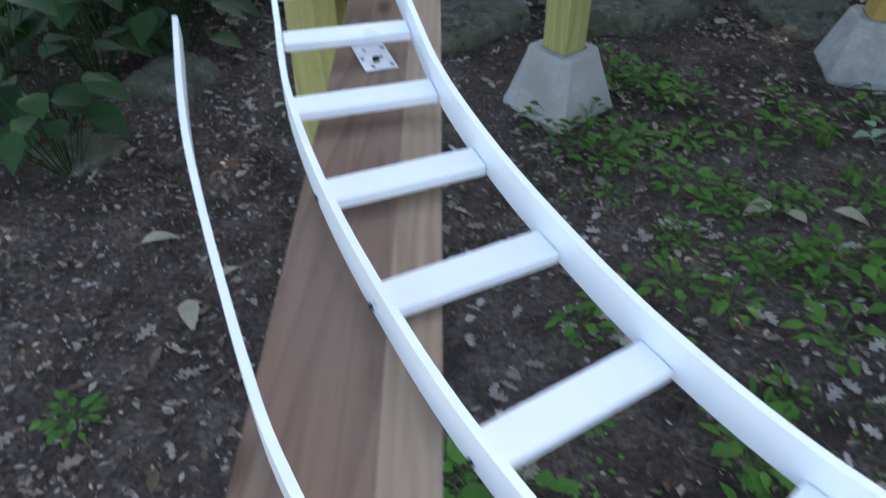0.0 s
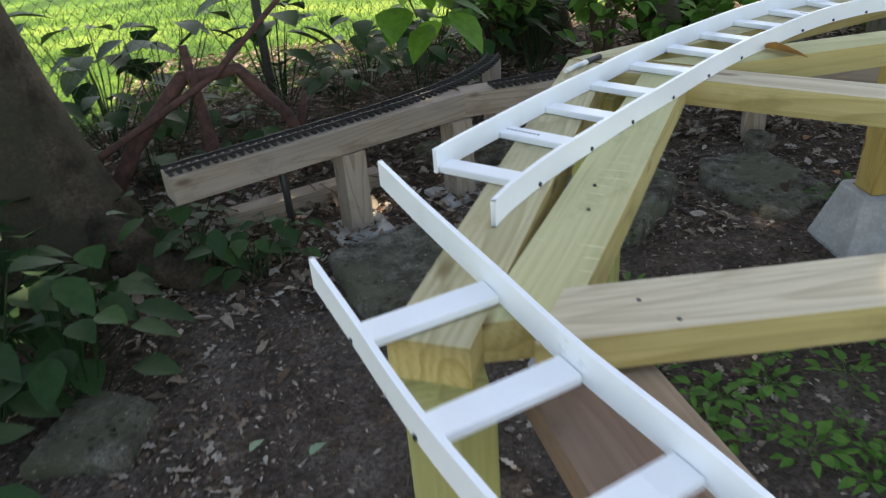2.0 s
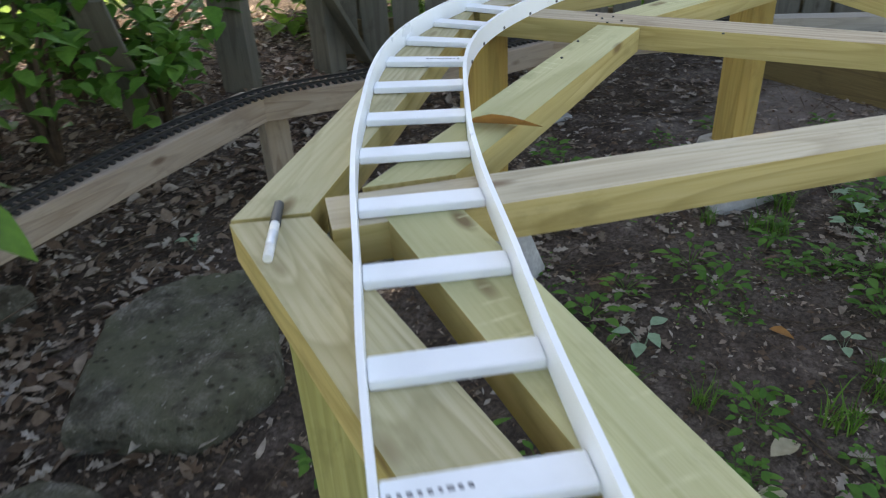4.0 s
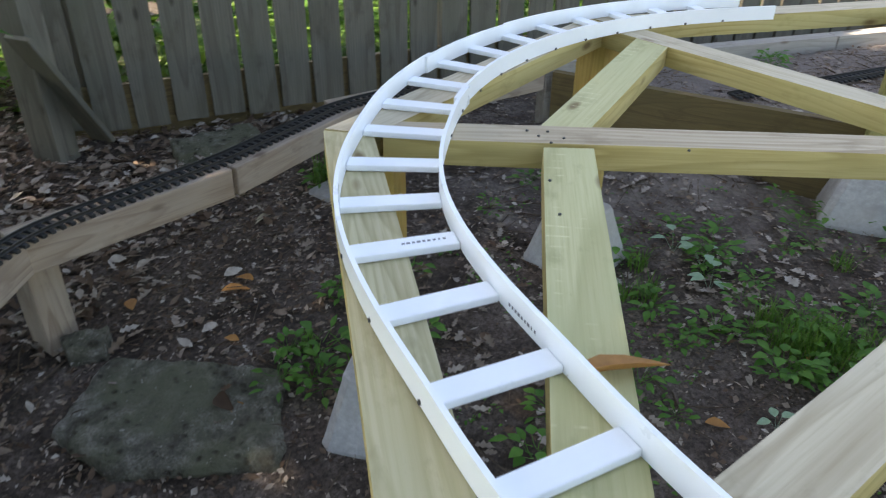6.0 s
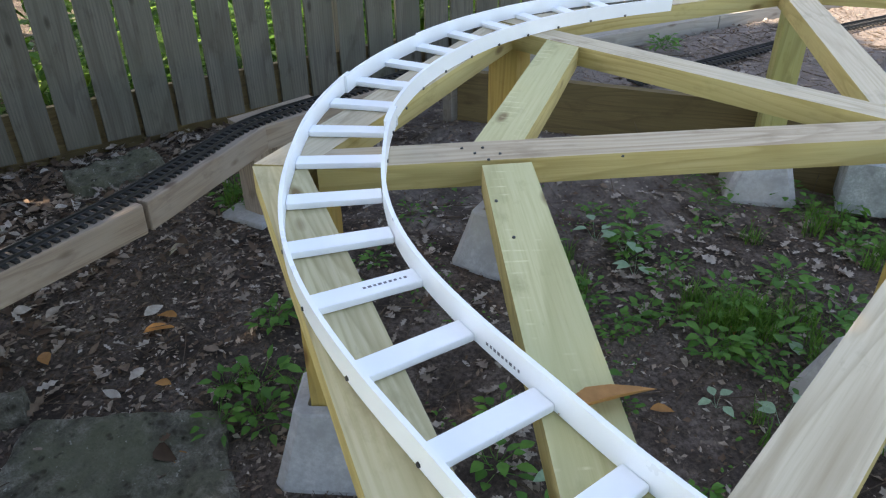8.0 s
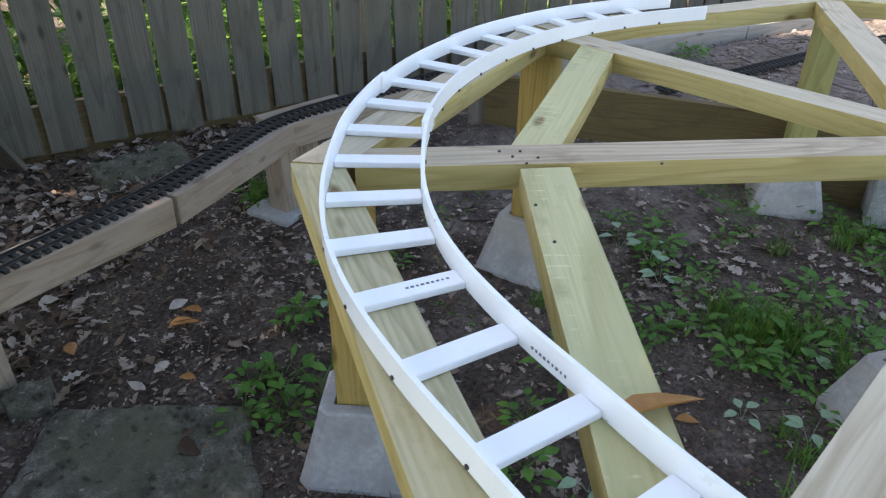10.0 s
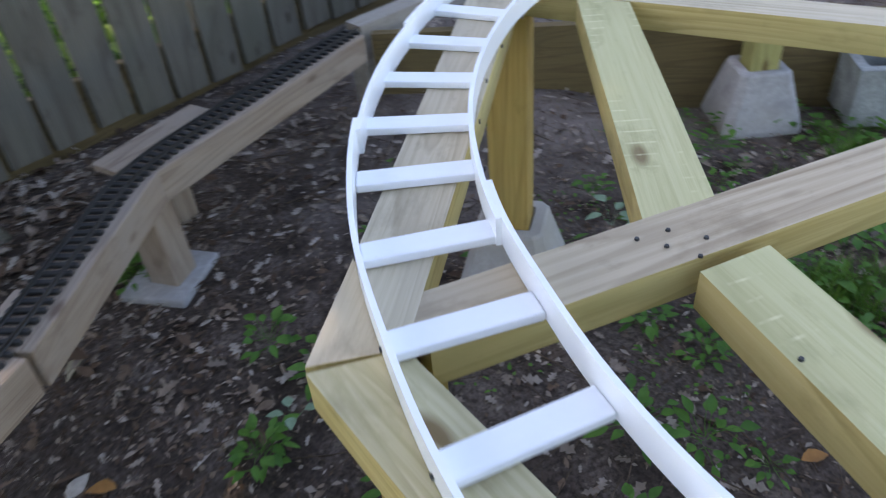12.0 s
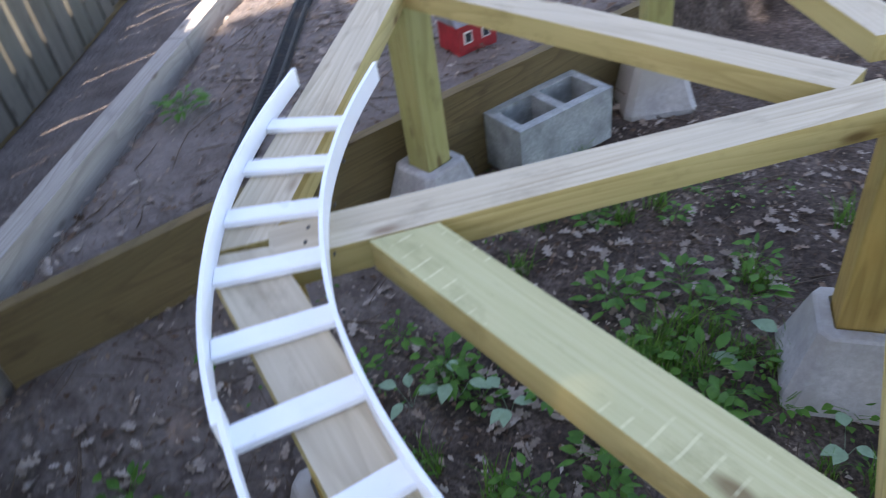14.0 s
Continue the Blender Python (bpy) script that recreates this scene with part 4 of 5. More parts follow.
for i, (pts, th) in enumerate((
        (((-0.84, 1.02), (-0.52, 1.10), (-0.33, 1.02), (-0.29, 0.88), (-0.52, 0.66), (-0.78, 0.62)), 0.07),
        (((-0.22, 1.08), (0.12, 1.30), (0.34, 1.24), (0.46, 1.06), (0.12, 0.74), (-0.10, 0.80)), 0.075),
        (((0.96, 1.27), (0.94, 0.81), (0.62, 0.74), (0.58, 1.10), (0.70, 1.30)), 0.03),
        (((-1.63, 0.32), (-1.52, 0.56), (-1.35, 0.45), (-1.40, 0.27)), 0.05),
        (((-1.75, -0.05), (-1.62, 0.10), (-1.50, 0.0), (-1.58, -0.15)), 0.025),
        (((2.30, 1.58), (2.52, 1.30), (2.40, 1.22), (2.16, 1.50)), 0.06),
        (((1.05, 2.10), (1.30, 2.16), (1.27, 2.02), (1.08, 1.98)), 0.06),
        (((1.01, 1.42), (1.05, 1.30), (0.98, 1.285), (0.95, 1.37)), 0.06),
        (((-0.36, 1.75), (0.0, 1.85), (0.12, 1.62), (-0.2, 1.58)), 0.08))):
    flagstone(pts, th, i * 3.7)


# ---- trees ----
def trunk_mesh(points, radii, flare, sides=28):
    bm = bmesh.new()
    rings = []
    for i, (p, r) in enumerate(zip(points, radii)):
        loop = []
        for k in range(sides):
            a = 2 * math.pi * k / sides
            root = flare * max(0.0, 1 - i / 5) ** 2 * (0.5 + 0.5 * math.cos(a * 5 + 1.0))
            rr = r * (1 + root + 0.10 * noise.noise(Vector((math.cos(a) * 2.5, math.sin(a) * 2.5, p[2] * 1.2))) + 0.03 * noise.noise(Vector((math.cos(a) * 12, math.sin(a) * 12, p[2] * 3))))
            loop.append(bm.verts.new((p[0] + math.cos(a) * rr, p[1] + math.sin(a) * rr, p[2])))
        rings.append(loop)
    for r, q in zip(rings, rings[1:]):
        for k in range(sides):
            bm.faces.new((r[k], r[(k + 1) % sides], q[(k + 1) % sides], q[k]))
    bm.faces.new(rings[-1])
    return bm


near_tree = thing("tree", "leaning brown tree trunk with flared roots", "tree")
zs = [-0.1, 0.0, 0.10, 0.22, 0.38, 0.6, 0.9, 1.3, 1.9, 2.8, 4.0]
part("trunk", trunk_mesh([(-1.74 - 0.22 * z + 0.02 * z * z, 1.42 + 0.10 * z, z) for z in zs], [0.38, 0.35, 0.31, 0.28, 0.26, 0.25, 0.245, 0.24, 0.22, 0.19, 0.15], 0.55), BARK, near_tree, "", None, True)
part("root", tube(((-1.62, 1.36, 0.12), (-1.42, 1.20, 0.06), (-1.24, 1.05, 0.02), (-1.08, 0.92, -0.03)), [0.12, 0.085, 0.06, 0.03], 12), BARK, near_tree, "", None, True)

# unseen leaves and limbs added over the trunk to darken the left side
soup = Soup()
for _ in range(2600):
    a, r = U(0, 2 * math.pi), math.sqrt(U(0, 1))
    x, y = -2.6 + 1.8 * r * math.cos(a), 1.5 + 2.2 * r * math.sin(a)
    z = 3.5 + 1.0 * (1 - r * r) * U(0, 1) + U(-0.3, 0.5)
    b = U(0, 2 * math.pi)
    soup.leaf(Vector((x, y, z)), Vector((math.cos(b), math.sin(b), U(-0.5, 0.3))), Vector((0, 0, 1)), U(0.16, 0.26), U(0.12, 0.18))
lean_shade_crown = new("crown", soup.mesh("crown", BROAD))
lean_shade_crown.parent = near_tree
for k in range(6):
    a = k * 1.05
    part("limb", tube(((-2.25, 1.78, 3.2 + 0.1 * k), (-2.4 + 0.8 * math.cos(a), 1.65 + 0.9 * math.sin(a), 3.7), (-2.5 + 1.5 * math.cos(a), 1.6 + 1.8 * math.sin(a), 3.9)), [0.07, 0.045, 0.015], 8), BARK, near_tree, "", None, True)

# trunk stands in view; limbs and leaves are unseen, placed to block the sun
shade_tree = thing("tree", "tree trunk with unseen leafy top added to shade the yard", "tree")
zs = [-0.1, 0.1, 0.3, 0.6, 1.0, 1.8, 3.0, 4.2, 5.2]
part("trunk", trunk_mesh([(0.60 + 0.06 * z, 3.02 + 0.2 * z, z) for z in zs], [0.30, 0.26, 0.23, 0.21, 0.20, 0.19, 0.17, 0.14, 0.10], 0.4), BARK, shade_tree, "", None, True)
for k in range(9):
    a = k * 0.70 + 0.3
    ex, ey = 1.6 + 3.6 * math.cos(a), 4.2 + 2.6 * math.sin(a)
    part("limb", tube(((0.83, 3.75, 3.6 + 0.15 * k), (1.2 + (ex - 1.2) * 0.45, 4.0 + (ey - 4.0) * 0.45, 4.9 + 0.1 * k), (ex, ey, 5.4 + 0.1 * k)), [0.09, 0.06, 0.02], 8), BARK, shade_tree, "", None, True)
soup = Soup()
for _ in range(8200):
    a, r = U(0, 2 * math.pi), math.sqrt(U(0, 1))
    x, y = 1.7 + 3.5 * r * math.cos(a), 4.15 + 3.05 * r * math.sin(a)
    z = 5.3 + 1.3 * (1 - r * r) * U(0, 1) + U(-0.4, 0.5)
    if noise.noise(Vector((x * 0.8, y * 0.8, 1.0))) < -0.95:
        continue
    b = U(0, 2 * math.pi)
    soup.leaf(Vector((x, y, z)), Vector((math.cos(b), math.sin(b), U(-0.5, 0.3))), Vector((0, 0, 1)), U(0.18, 0.30), U(0.13, 0.20))
part_me = soup.mesh("crown", BROAD)
crown = new("crown", part_me)
crown.parent = shade_tree

# foliage lit by the sun behind the board fence
soup = Soup()
nrm = Vector((-FENCE_D.y, FENCE_D.x))
for _ in range(7200):
    s, o = U(0.6, 8.8), U(0.25, 2.6)
    q = FENCE_A + FENCE_D * s + nrm * o
    z = 0.03 + (0.06 + 0.62 * o) * U(0, 1) ** 0.7
    b = U(0, 2 * math.pi)
    soup.leaf(Vector((q.x, q.y, z)), Vector((math.cos(b), math.sin(b), U(-0.7, 0.4))), Vector((0, 0, 1)), U(0.07, 0.14), U(0.05, 0.09))
tagged(new("hedge", soup.mesh("hedge", SUNNY)), "sunlit green hedge leaves behind the fence", "hedge", kind="stuff")


# ---- wire fence, vine and brush at the lawn's edge ----
WIRE_A, WIRE_B = Vector((-3.6, 1.55)), Vector((0.9, 3.05))
wire_fence = thing("chain_link_fence", "sagging chain link fence at the lawn's edge", "fence")
wl = (WIRE_B - WIRE_A).length
wd = (WIRE_B - WIRE_A).normalized()
cell, high = 0.058, 1.15
soup = Soup()


def wire_point(s, z):
    q = WIRE_A + wd * s
    o = 0.03 * noise.noise(Vector((s * 0.9, z * 1.3, 4)))
    return Vector((q.x - wd.y * o, q.y + wd.x * o, ground_z(q.x, q.y) + 0.02 + z))


n_cells, n_rows = int(wl / cell), int(high / (cell / 2))
for i in range(n_cells):
    for dirn in (1, -1):
        s = i * cell
        for j in range(0, n_rows, 1):
            s2 = s + dirn * cell / 2
            if 0 <= s2 <= wl:
                soup.stick(wire_point(s, j * cell / 2), wire_point(s2, (j + 1) * cell / 2), 0.0016)
            s = s2
            dirn = -dirn
wm = new("wire_mesh", soup.mesh("wire_mesh", WIRE, False))
wm.parent = wire_fence
for s in (0.4, 1.75, 2.85, 4.2):
    p = wire_point(s, 0)
    part("post", tube((p + Vector((0, 0, -0.1)), p + Vector((0, 0, 0.6)), p + Vector((0.01, 0, 1.25))), 0.021, 10), WIRE, wire_fence, "", None, True)
part("top_wire", tube([wire_point(s * wl / 12, high) for s in range(13)], 0.004, 6), WIRE, wire_fence)

vine = thing("dead_vine", "dead red-brown vine arching over old stubs", "vine")
for pts, rad in ((((-1.62, 1.62, 0.02), (-1.44, 1.68, 0.28), (-1.22, 1.74, 0.50), (-1.02, 1.76, 0.50), (-0.86, 1.76, 0.30), (-0.78, 1.74, 0.05)), [0.045, 0.042, 0.04, 0.038, 0.035, 0.03]),
                 (((-1.75, 1.48, 0.22), (-1.45, 1.60, 0.34), (-1.10, 1.72, 0.50), (-0.75, 1.85, 0.78), (-0.45, 2.0, 1.05)), [0.022, 0.02, 0.018, 0.014, 0.01]),
                 (((-1.18, 1.70, -0.02), (-1.17, 1.72, 0.25), (-1.19, 1.72, 0.62)), [0.04, 0.036, 0.025]),
                 (((-1.66, 1.56, -0.02), (-1.66, 1.55, 0.25), (-1.70, 1.54, 0.36)), [0.04, 0.035, 0.03]),
                 (((-0.84, 1.80, 0.0), (-0.82, 1.80, 0.22), (-0.78, 1.82, 0.36)), [0.03, 0.028, 0.015])):
    bm = tube(pts, [q * 0.72 for q in rad], 9)
    bmesh.ops.subdivide_edges(bm, edges=list(bm.edges), cuts=2)
    for v in bm.verts:
        v.co += Vector((1, 1, 1)) * noise.noise(v.co * 22) * 0.008
    part("stem", bm, VINE, vine, "", None, True)
hose = tagged(finish("hose", tube([(p.x, p.y, ground_z(p.x, p.y) + 0.012 + 0.16 * step((p.y - 1.6) * 2) * 0) for p in catmull(((-1.5, 1.9), (-1.0, 2.05), (-0.5, 1.95), (-0.1, 2.15), (0.4, 2.25)), 0.06)], 0.011, 8), BLACK_PLASTIC, None, "", None, True), "black garden hose lying on leaf litter", "hose")
stake = tagged(finish("stake", tube(((-0.93, 1.22, -0.05), (-0.93, 1.22, 0.2), (-0.935, 1.22, 0.34)), 0.013, 8), BLACK_PLASTIC, None, "", None, True), "thin black stake in the soil under the trestle", "stake")
log_ = thing("landscape_timber", "short pale timber lying in leaf litter", "timber")
timber("beam", (-1.15, 1.45), (-0.55, 1.62), 0.08, 0.08, ground_z(-0.85, 1.53) + 0.065, OLD_TIMBER, log_)


# ---- plants ----
def clump(kind, seed):
    """One plant's leaves, about its root at the origin."""
    global rnd
    keep, rnd = rnd, random.Random(seed)
    sp, st = Soup(), Soup()
    if kind == "weed":
        for k in range(15):
            a, t = k * 2.4 + U(-0.3, 0.3), U(0.3, 1.0)
            base = Vector((math.cos(a) * 0.012 * t, math.sin(a) * 0.012 * t, U(0.005, 0.05)))
            tip = base + Vector((math.cos(a) * U(0.02, 0.05), math.sin(a) * U(0.02, 0.05), U(0.005, 0.03)))
            st.stick(base, tip, 0.0011)
            sp.leaf(tip, Vector((math.cos(a), math.sin(a), U(-0.1, 0.5))), Vector((0, 0, 1)), U(0.022, 0.048), U(0.013, 0.027))
    elif kind == "seedling":
        for k in range(4):
            a = k * 1.8 + U(-0.4, 0.4)
            tip = Vector((math.cos(a) * U(0.02, 0.06), math.sin(a) * U(0.02, 0.06), U(0.05, 0.12)))
            st.stick(Vector((0, 0, 0)), tip, 0.0014)
            sp.leaf(tip, Vector((math.cos(a), math.sin(a), 0.1)), Vector((0, 0, 1)), U(0.06, 0.085), U(0.042, 0.055))
    elif kind == "broad":
        for k in range(16):
            a = k * 2.4 + U(-0.3, 0.3)
            h = U(0.10, 0.36)
            tip = Vector((math.cos(a) * U(0.03, 0.20), math.sin(a) * U(0.03, 0.20), h))
            st.stick(Vector((tip.x * 0.2, tip.y * 0.2, 0)), tip, 0.003)
            sp.leaf(tip, Vector((math.cos(a), math.sin(a), U(-0.4, 0.1))), Vector((0, 0, 1)), U(0.09, 0.15), U(0.07, 0.105), 0.12, 0.25)
    else:
        for k in range(46):
            a = U(0, 6.28)
            b = Vector((U(-0.03, 0.03), U(-0.03, 0.03), -0.005))
            sp.blade(b, Vector((math.cos(a), math.sin(a), 0)) * U(0.15, 0.7), U(0.05, 0.13), U(0.0025, 0.0045))
    rnd = keep
    mat = {"weed": WEED, "seedling": MINT_LEAF, "broad": BROAD, "grass": GRASS}[kind]
    return sp.mesh("leaves", mat), (st.mesh("stem", mat) if st.v else None)


KIND = {"weed": ("weed_plant", "low leafy green weed growing in bare soil", "weed", "weeds"),
        "seedling": ("seedling", "seedling with broad pale green leaves in soil", "seedling", "seedlings"),
        "broad": ("leafy_plant", "dark green broad-leaved plant in the shade", "plant", "leafy plants"),
        "grass": ("grass_tuft", "tuft of thin green grass in bare soil", "grass", "grass tufts")}
MESHES = {k: [clump(k, 11 * i + 5) for i in range(5)] for k in KIND}
made_count = {k: 0 for k in KIND}


def plant(kind, x, y, size=1.0, tilt=0.15):
    name, label, cat, grp = KIND[kind]
    leaves, stems = MESHES[kind][made_count[kind] % 5]
    made_count[kind] += 1
    if stems is None:
        ob = new(name, leaves)
    else:
        ob = thing(name, label, cat, grp)
        shared("foliage", leaves, ob, Matrix())
        shared("stem", stems, ob, Matrix())
    ob.matrix_basis = Matrix.Translation(on_ground(x, y, -0.003)) @ Matrix.Rotation(U(0, 6.28), 4, "Z") @ Matrix.Rotation(U(-tilt, tilt), 4, "X") @ Matrix.Scale(size, 4)
    return tagged(ob, label, cat, grp)


for cx, cy, n, spread in ((1.28, -0.40, 7, 0.16), (1.10, -0.56, 5, 0.12), (1.68, -0.34, 4, 0.12), (1.66, -1.20, 5, 0.15), (1.70, -0.76, 6, 0.2), (0.88, -0.66, 5, 0.15), (0.02, 0.30, 5, 0.10),
                          (0.08, -0.12, 9, 0.14), (0.20, -0.30, 8, 0.13), (0.22, -0.46, 6, 0.13), (-0.05, -0.03, 5, 0.12), (-0.03, 0.36, 3, 0.08), (-0.05, -0.60, 5, 0.13), (-0.18, 0.02, 3, 0.08),
                          (-0.86, -0.75, 4, 0.06), (1.30, -1.15, 6, 0.2), (1.15, -0.90, 6, 0.15), (1.50, -0.48, 4, 0.12), (0.95, -0.35, 6, 0.2), (0.60, -0.35, 5, 0.2), (0.40, 0.0, 3, 0.15), (0.75, -0.20, 4, 0.15),
                          (2.03, 0.92, 3, 0.06), (1.04, 0.66, 3, 0.12), (1.45, 0.55, 3, 0.15), (1.88, 0.15, 2, 0.15), (2.1, 0.25, 1, 0.15), (-0.35, -1.2, 6, 0.2), (-0.2, -0.9, 7, 0.2), (-1.25, -0.9, 2, 0.05), (1.55, 0.35, 2, 0.1), (0.95, 0.66, 3, 0.08), (2.3, -0.15, 1, 0.15), (2.75, -1.0, 2, 0.1)):
    for _ in range(n):
        plant("weed", cx + rnd.gauss(0, spread), cy + rnd.gauss(0, spread), U(0.6, 1.25))
for x, y, s in ((1.53, -0.43, 0.7), (1.40, -0.42, 0.65), (0.84, -0.80, 0.8), (0.80, -0.42, 0.5), (0.62, 0.02, 0.7), (1.62, -0.36, 0.6), (0.72, -0.55, 0.6), (-0.86, -0.33, 0.5), (1.36, 0.62, 0.5), (0.55, 1.42, 0.5)):
    plant("seedling", x, y, s)
for cx, cy, n, spread in ((1.14, -0.58, 12, 0.09), (1.00, -0.66, 9, 0.09), (1.42, -0.22, 4, 0.08), (1.60, -1.16, 2, 0.08), (1.02, 0.68, 2, 0.08), (1.34, -1.22, 3, 0.1), (1.45, -0.95, 4, 0.2), (0.90, -0.95, 6, 0.15), (0.60, -0.55, 4, 0.15), (2.05, 0.9, 3, 0.06), (1.65, -0.05, 3, 0.05), (0.55, -0.15, 3, 0.12), (-0.86, -0.76, 3, 0.05)):
    for _ in range(n):
        plant("grass", cx + rnd.gauss(0, spread), cy + rnd.gauss(0, spread), U(0.6, 1.25))
for x, y, s in ((-1.60, 0.72, 1.1), (-1.75, 0.45, 1.2), (-1.52, 0.55, 0.9), (-1.85, 0.80, 1.2), (-1.95, 0.20, 1.2), (-1.72, 0.10, 1.0), (-2.1, 0.6, 1.3), (-1.62, -0.12, 0.8), (-2.15, 0.0, 1.2), (-1.98, -0.3, 1.1), (-1.55, 0.92, 0.9), (-2.3, 1.0, 1.3), (-1.85, 1.05, 1.1),
                (-1.22, 1.10, 0.7), (-1.08, 1.02, 0.65), (-1.30, 1.25, 0.8), (-0.98, 1.12, 0.55), (-2.4, 0.4, 1.3), (-2.6, 1.4, 1.3), (-1.4, 1.85, 1.0), (-1.05, 1.95, 0.9), (-0.2, 2.3, 1.0), (0.2, 2.5, 1.1), (-0.6, 2.25, 0.9), (-0.4, 2.6, 1.2), (-2.2, 1.9, 1.3), (-1.9, 2.05, 1.2), (-2.5, 2.1, 1.4), (-1.6, 2.2, 1.0), (-0.1, 2.75, 1.2), (-2.9, 1.8, 1.4), (-1.35, 2.35, 1.5), (-0.85, 2.5, 1.5), (-1.7, 2.75, 1.6), (-2.3, 2.6, 1.6), (0.05, 3.0, 1.6), (0.6, 2.75, 1.2), (0.45, 2.45, 1.0)):
    plant("broad", x, y, s)

# low branch of the leaning tree, its leaves hanging over the stones
part("branch", tube(((-1.95, 1.6, 2.3), (-1.3, 1.35, 2.15), (-0.80, 0.95, 1.65), (-0.64, 0.74, 1.10), (-0.55, 0.69, 0.82)), [0.02, 0.015, 0.008, 0.005, 0.002], 7), TWIG, near_tree, "thin leafy branch", None, True)
soup = Soup()
for k in range(34):
    t = k / 33
    p = Vector((-0.68, 0.75, 1.15)).lerp(Vector((-0.53, 0.68, 0.80)), t) + Vector((U(-0.07, 0.07), U(-0.10, 0.10), U(-0.03, 0.03)))
    a = k * 2.4
    soup.leaf(p, Vector((math.cos(a), math.sin(a), U(-0.8, 0.0))), Vector((0, 0, 1)), U(0.08, 0.13), U(0.06, 0.095), 0.12, 0.25)
part_ob = new("leaves", soup.mesh("leaves", SUNNY))
part_ob.parent = near_tree

for sx, sy, lo, hi, n in ((0.72, 2.22, 0.6, 1.2, 7), (1.18, 2.62, 0.65, 1.4, 9), (1.55, 2.95, 0.6, 1.5, 8), (0.30, 2.62, 0.6, 1.1, 6), (1.22, 2.18, 0.36, 0.78, 6)):
    shrub = thing("shrub", "leafy green shrub with thin stems on the bank", "shrub", "bank shrubs")
    soup = Soup()
    for k in range(n):
        a = k * 6.283 / n
        e = Vector((sx + 0.28 * math.cos(a), sy + 0.24 * math.sin(a), U(lo, hi)))
        part("stem", tube((on_ground(sx, sy, -0.03), Vector((sx, sy, 0.4)).lerp(e, 0.4), e), [0.014, 0.009, 0.003], 6), TWIG, shrub, "", None, True)
        for _ in range(60):
            q = Vector((sx, sy, 0.30)).lerp(e, U(0.2, 1.1)) + Vector((rnd.gauss(0, 0.09), rnd.gauss(0, 0.09), rnd.gauss(0, 0.07)))
            b = U(0, 6.28)
            soup.leaf(q, Vector((math.cos(b), math.sin(b), U(-0.7, 0.2))), Vector((0, 0, 1)), U(0.06, 0.11), U(0.045, 0.08), 0.12, 0.25)
    leaves_ob = new("leaves", soup.mesh("leaves", WEED if sx < 1 or sy < 2.2 else BROAD))
    leaves_ob.parent = shrub

# ---- dead leaves, twigs, crumbs ----
soup, twigs, moss = Soup(), Soup(), Soup()
for _ in range(20000):
    x, y = U(-2.5, 3.6), U(-2.4, 2.9)
    dens = 0.30 + 0.5 * noise.noise(Vector((x * 0.9, y * 0.9, 11)))
    if y > 0.75 or x < -1.05:
        dens += 0.55
    elif y < 0.3 and -0.5 < x < 1.6:
        dens -= 0.08
    if U(0, 1) > dens:
        continue
    b, big = U(0, 6.28), U(0, 1)
    l = U(0.010, 0.026) if big < 0.74 else U(0.026, 0.058)
    up = Vector((U(-0.4, 0.4), U(-0.4, 0.4), 1)).normalized()
    soup.leaf(on_ground(x, y, U(0.002, 0.012)), Vector((math.cos(b), math.sin(b), U(-0.15, 0.25))), up, l, l * U(0.3, 0.6), U(0.0, 0.4), U(-0.3, 0.4), big > 0.8)
for _ in range(13000):
    x, y = U(-1.7, 2.9), U(0.75, 3.8)
    if U(0, 1) > 0.25 + 0.75 * step((y - 0.85) / 0.4) or (x > 0.5 and y < 1.75 - 0.3 * x and U(0, 1) < 0.85):
        continue
    b, l = U(0, 6.28), U(0.028, 0.066)
    up = Vector((U(-0.6, 0.6), U(-0.6, 0.6), 1)).normalized()
    soup.leaf(on_ground(x, y, U(0.004, 0.025)), Vector((math.cos(b), math.sin(b), U(-0.25, 0.35))), up, l, l * U(0.35, 0.65), U(0.0, 0.4), U(-0.4, 0.5), U(0, 1) > 0.5)
oak = Soup()
for _ in range(2200):
    x, y = U(-0.6, 2.7), U(-1.9, 0.95)
    if noise.noise(Vector((x * 1.8, y * 1.8, 41))) < -0.18 or (y > 0.45 and x < 1.25):
        continue
    b, l = U(0, 6.28), U(0.016, 0.052)
    up = Vector((U(-0.3, 0.3), U(-0.3, 0.3), 1)).normalized()
    oak.leaf(on_ground(x, y, U(0.004, 0.012)), Vector((math.cos(b), math.sin(b), U(-0.1, 0.2))), up, l, l * U(0.5, 0.8), U(0.0, 0.3), U(-0.2, 0.3), True)
tagged(new("oak_leaves", oak.mesh("oak_leaves", OAK_LEAF)), "pale dry lobed oak leaves scattered over soil", "leaf litter", kind="stuff")
for _ in range(90000):
    x, y = U(-2.5, 3.4), U(-2.4, 2.7)
    dens = 0.42 + 0.7 * noise.noise(Vector((x * 1.7, y * 1.7, 31)))
    if y > 0.7 or x < -0.9:
        dens += 0.4
    if U(0, 1) > dens:
        continue
    l = U(0.006, 0.015) if U(0, 1) < 0.7 else U(0.015, 0.030)
    soup.chip(on_ground(x, y, U(0.001, 0.006)), U(0, 6.28), Vector((U(-0.6, 0.6), U(-0.6, 0.6), 1)).normalized(), l, l * U(0.25, 0.7))
tagged(new("leaf_litter", soup.mesh("leaf_litter", LITTER)), "scattered brown dead leaves on dark soil", "leaf litter", kind="stuff")
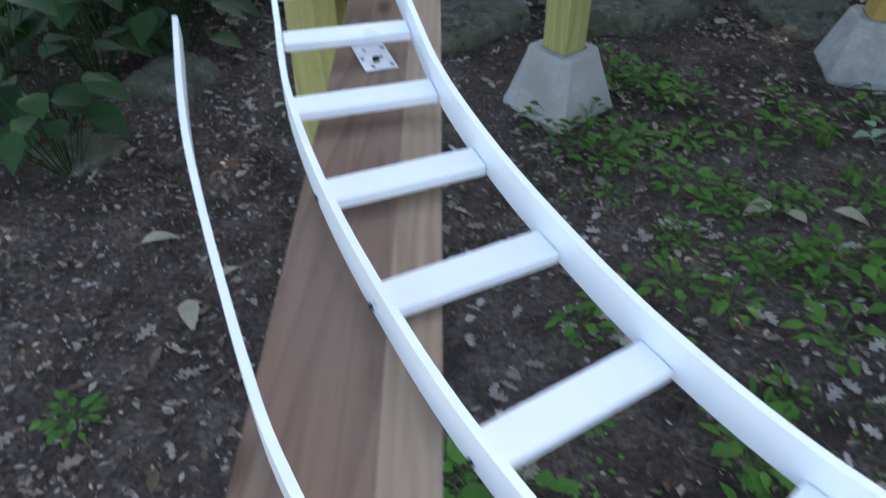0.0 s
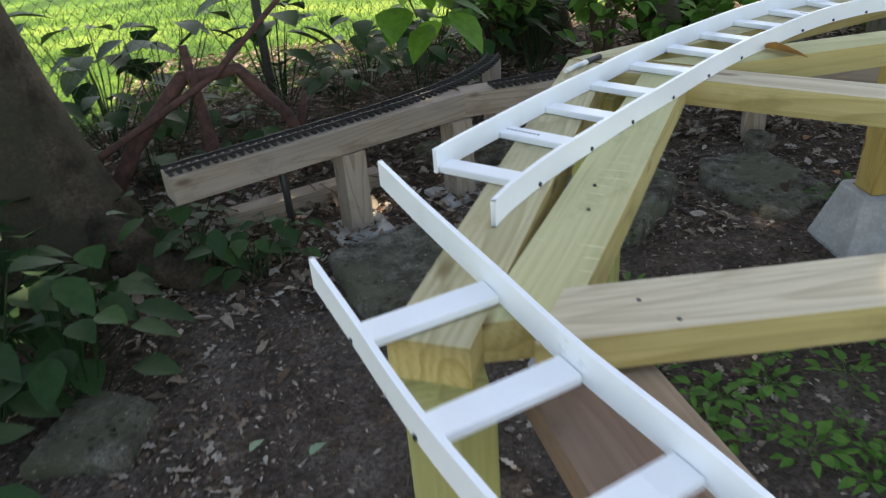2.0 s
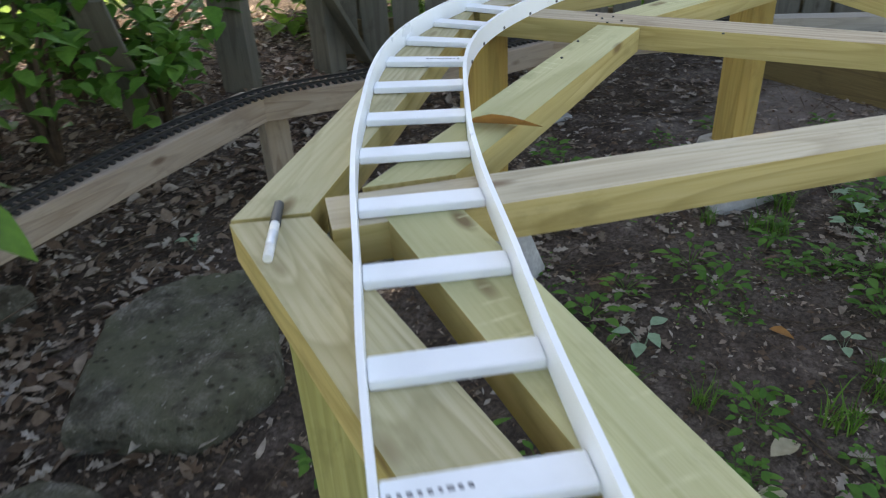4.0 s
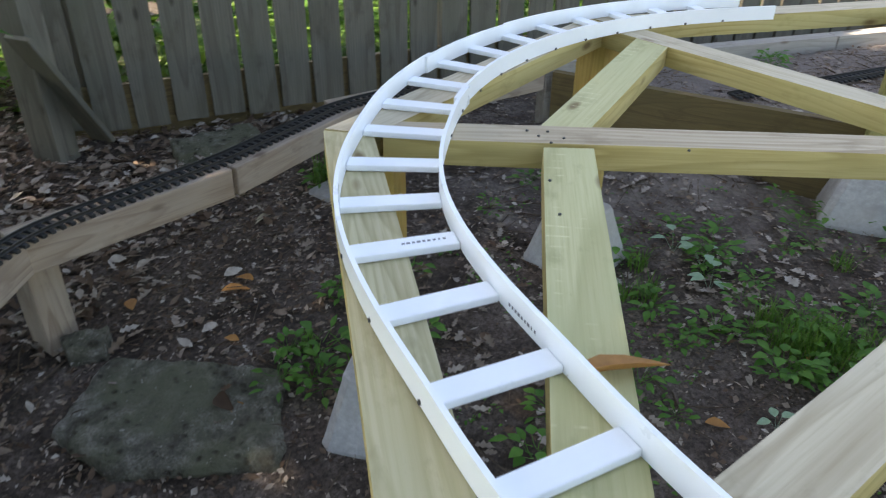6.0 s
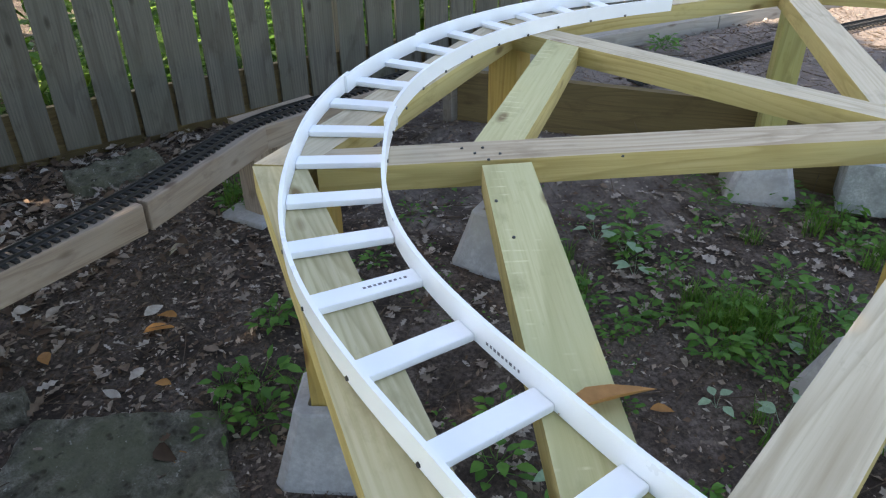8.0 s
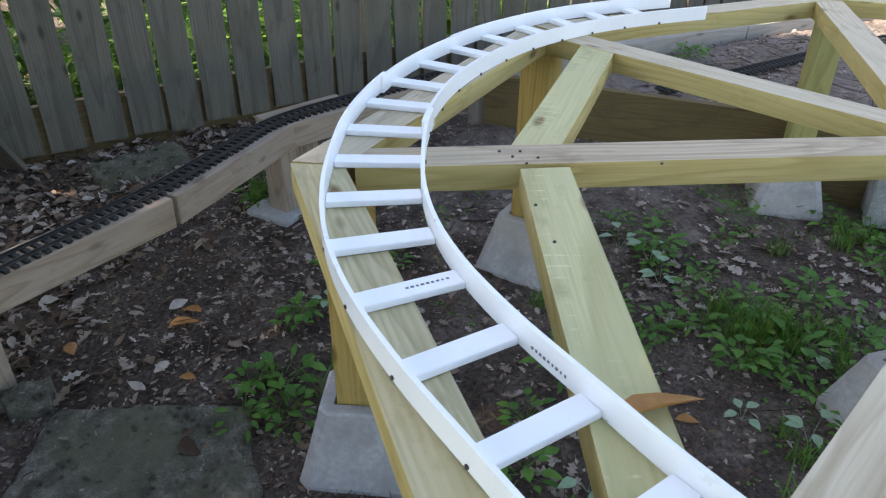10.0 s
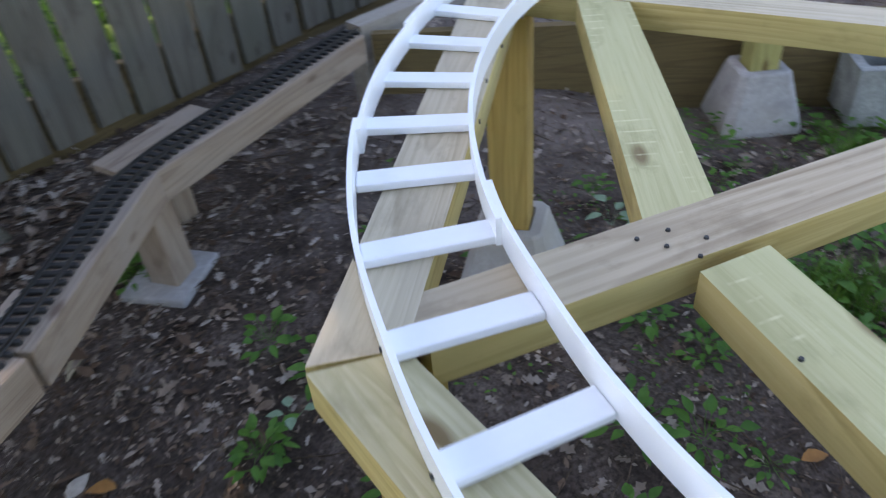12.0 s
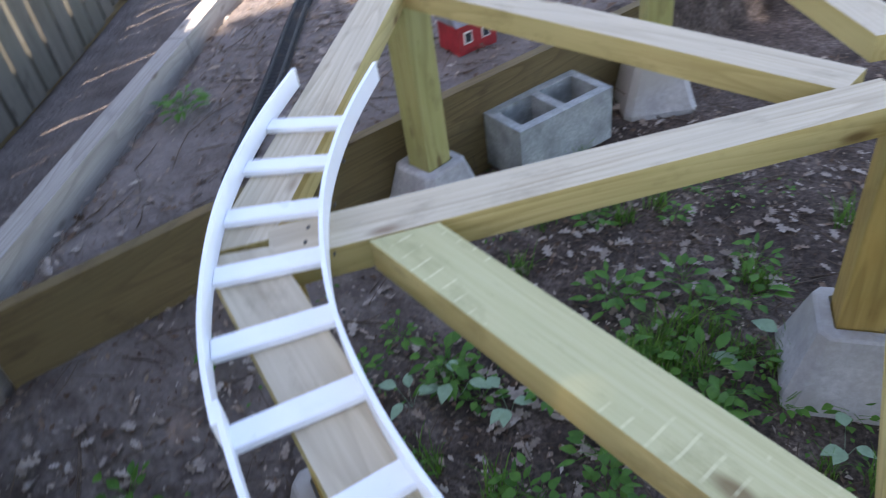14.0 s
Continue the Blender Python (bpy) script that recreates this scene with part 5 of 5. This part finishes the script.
for _ in range(3600):
    x, y = U(-2.3, 3.3), U(-2.2, 2.6)
    b, l = U(0, 6.28), U(0.02, 0.16) if U(0, 1) < 0.8 else U(0.15, 0.32)
    a = on_ground(x, y, 0.004)
    e = on_ground(x + math.cos(b) * l, y + math.sin(b) * l, U(0.004, 0.02))
    twigs.stick(a, e, U(0.0008, 0.0026))
for _ in range(500):
    x, y = rnd.gauss(-0.55, 0.35), rnd.gauss(2.0, 0.22)
    b, l = U(0, 6.28), U(0.1, 0.4)
    a = on_ground(x, y, U(0, 0.12))
    twigs.stick(a, a + Vector((math.cos(b) * l, math.sin(b) * l, U(-0.05, 0.12))), U(0.001, 0.003))
tagged(new("twigs", twigs.mesh("twigs", TWIG)), "thin brown twigs scattered over the soil", "twigs", kind="stuff")
for _ in range(4200):
    x, y = U(-0.4, 2.0), U(-1.5, 0.45)
    if noise.noise(Vector((x * 3.1, y * 3.1, 21))) < 0.14:
        continue
    b = U(0, 6.28)
    moss.leaf(on_ground(x, y, U(0.001, 0.008)), Vector((math.cos(b), math.sin(b), U(0.1, 0.7))), Vector((0, 0, 1)), U(0.008, 0.02), U(0.005, 0.011))
tagged(new("ground_cover", moss.mesh("ground_cover", WEED)), "tiny green seedlings spread over the soil", "ground cover", kind="stuff")
lawn = Soup()
for _ in range(9000):
    x, y = U(-4.5, 2.0), U(2.4, 6.5)
    if y - 0.35 * x < 3.05 + 0.3 * noise.noise(Vector((x * 3, y * 3, 0))):
        continue
    a = U(0, 6.28)
    lawn.blade(on_ground(x, y, -0.005), Vector((math.cos(a), math.sin(a), 0)) * U(0.1, 0.6), U(0.03, 0.09), U(0.004, 0.008))
tagged(new("lawn_grass", lawn.mesh("lawn_grass", LAWN)), "sunlit green lawn grass beyond the wire fence", "grass", kind="stuff")

# single leaves that catch the eye
for mat, label, pts in ((ORANGE_LEAF, "fallen orange brown leaf", ((1.19, 1.30, 0.075), (1.29, 1.07, 0.09), (1.35, 0.985, 0.07), (0.78, 0.86, 0.07), (1.10, -0.60, 0.04), (1.06, 0.95, 0.05), (0.81, -0.25, 0.06), (-0.75, -0.12, 0.05))),
                        (PALE_LEAF, "pale dry fallen leaf", ((1.786, 1.036, 0.075), (0.36, -0.30, 0.09), (0.28, -0.34, 0.07), (-1.33, -0.43, 0.09), (-1.17, -0.62, 0.09), (0.22, -0.26, 0.09), (-0.68, 0.22, 0.06), (-1.0, 0.9, 0.05), (-1.12, -0.55, 0.06), (-0.95, -0.15, 0.05))),
                        (MINT_LEAF, "pale green fallen leaf", ((-1.00, 0.17, 0.055), (-1.13, 0.22, 0.05), (-0.90, -0.34, 0.06), (0.95, -0.72, 0.07)))):
    for x, y, l in pts:
        sp = Soup()
        b = U(0, 6.28)
        sp.leaf(on_ground(x, y, 0.012), Vector((math.cos(b), math.sin(b), 0.12)), Vector((U(-0.2, 0.2), U(-0.2, 0.2), 1)), l, l * 0.5, 0.25, 0.25)
        tagged(new("fallen_leaf", sp.mesh("fallen_leaf", mat)), label + " lying on soil", "leaf", "fallen leaves")
sp = Soup()
sp.leaf(Vector((0.088, 0.228, TOP + 0.004)), Vector((0.22, -1, 0.05)), Vector((0.45, 0.1, 1)), 0.118, 0.042, 0.3, 0.05)
tagged(new("fallen_leaf", sp.mesh("fallen_leaf", ORANGE_LEAF)), "curled orange brown leaf lying on a pine brace", "leaf", "fallen leaves")
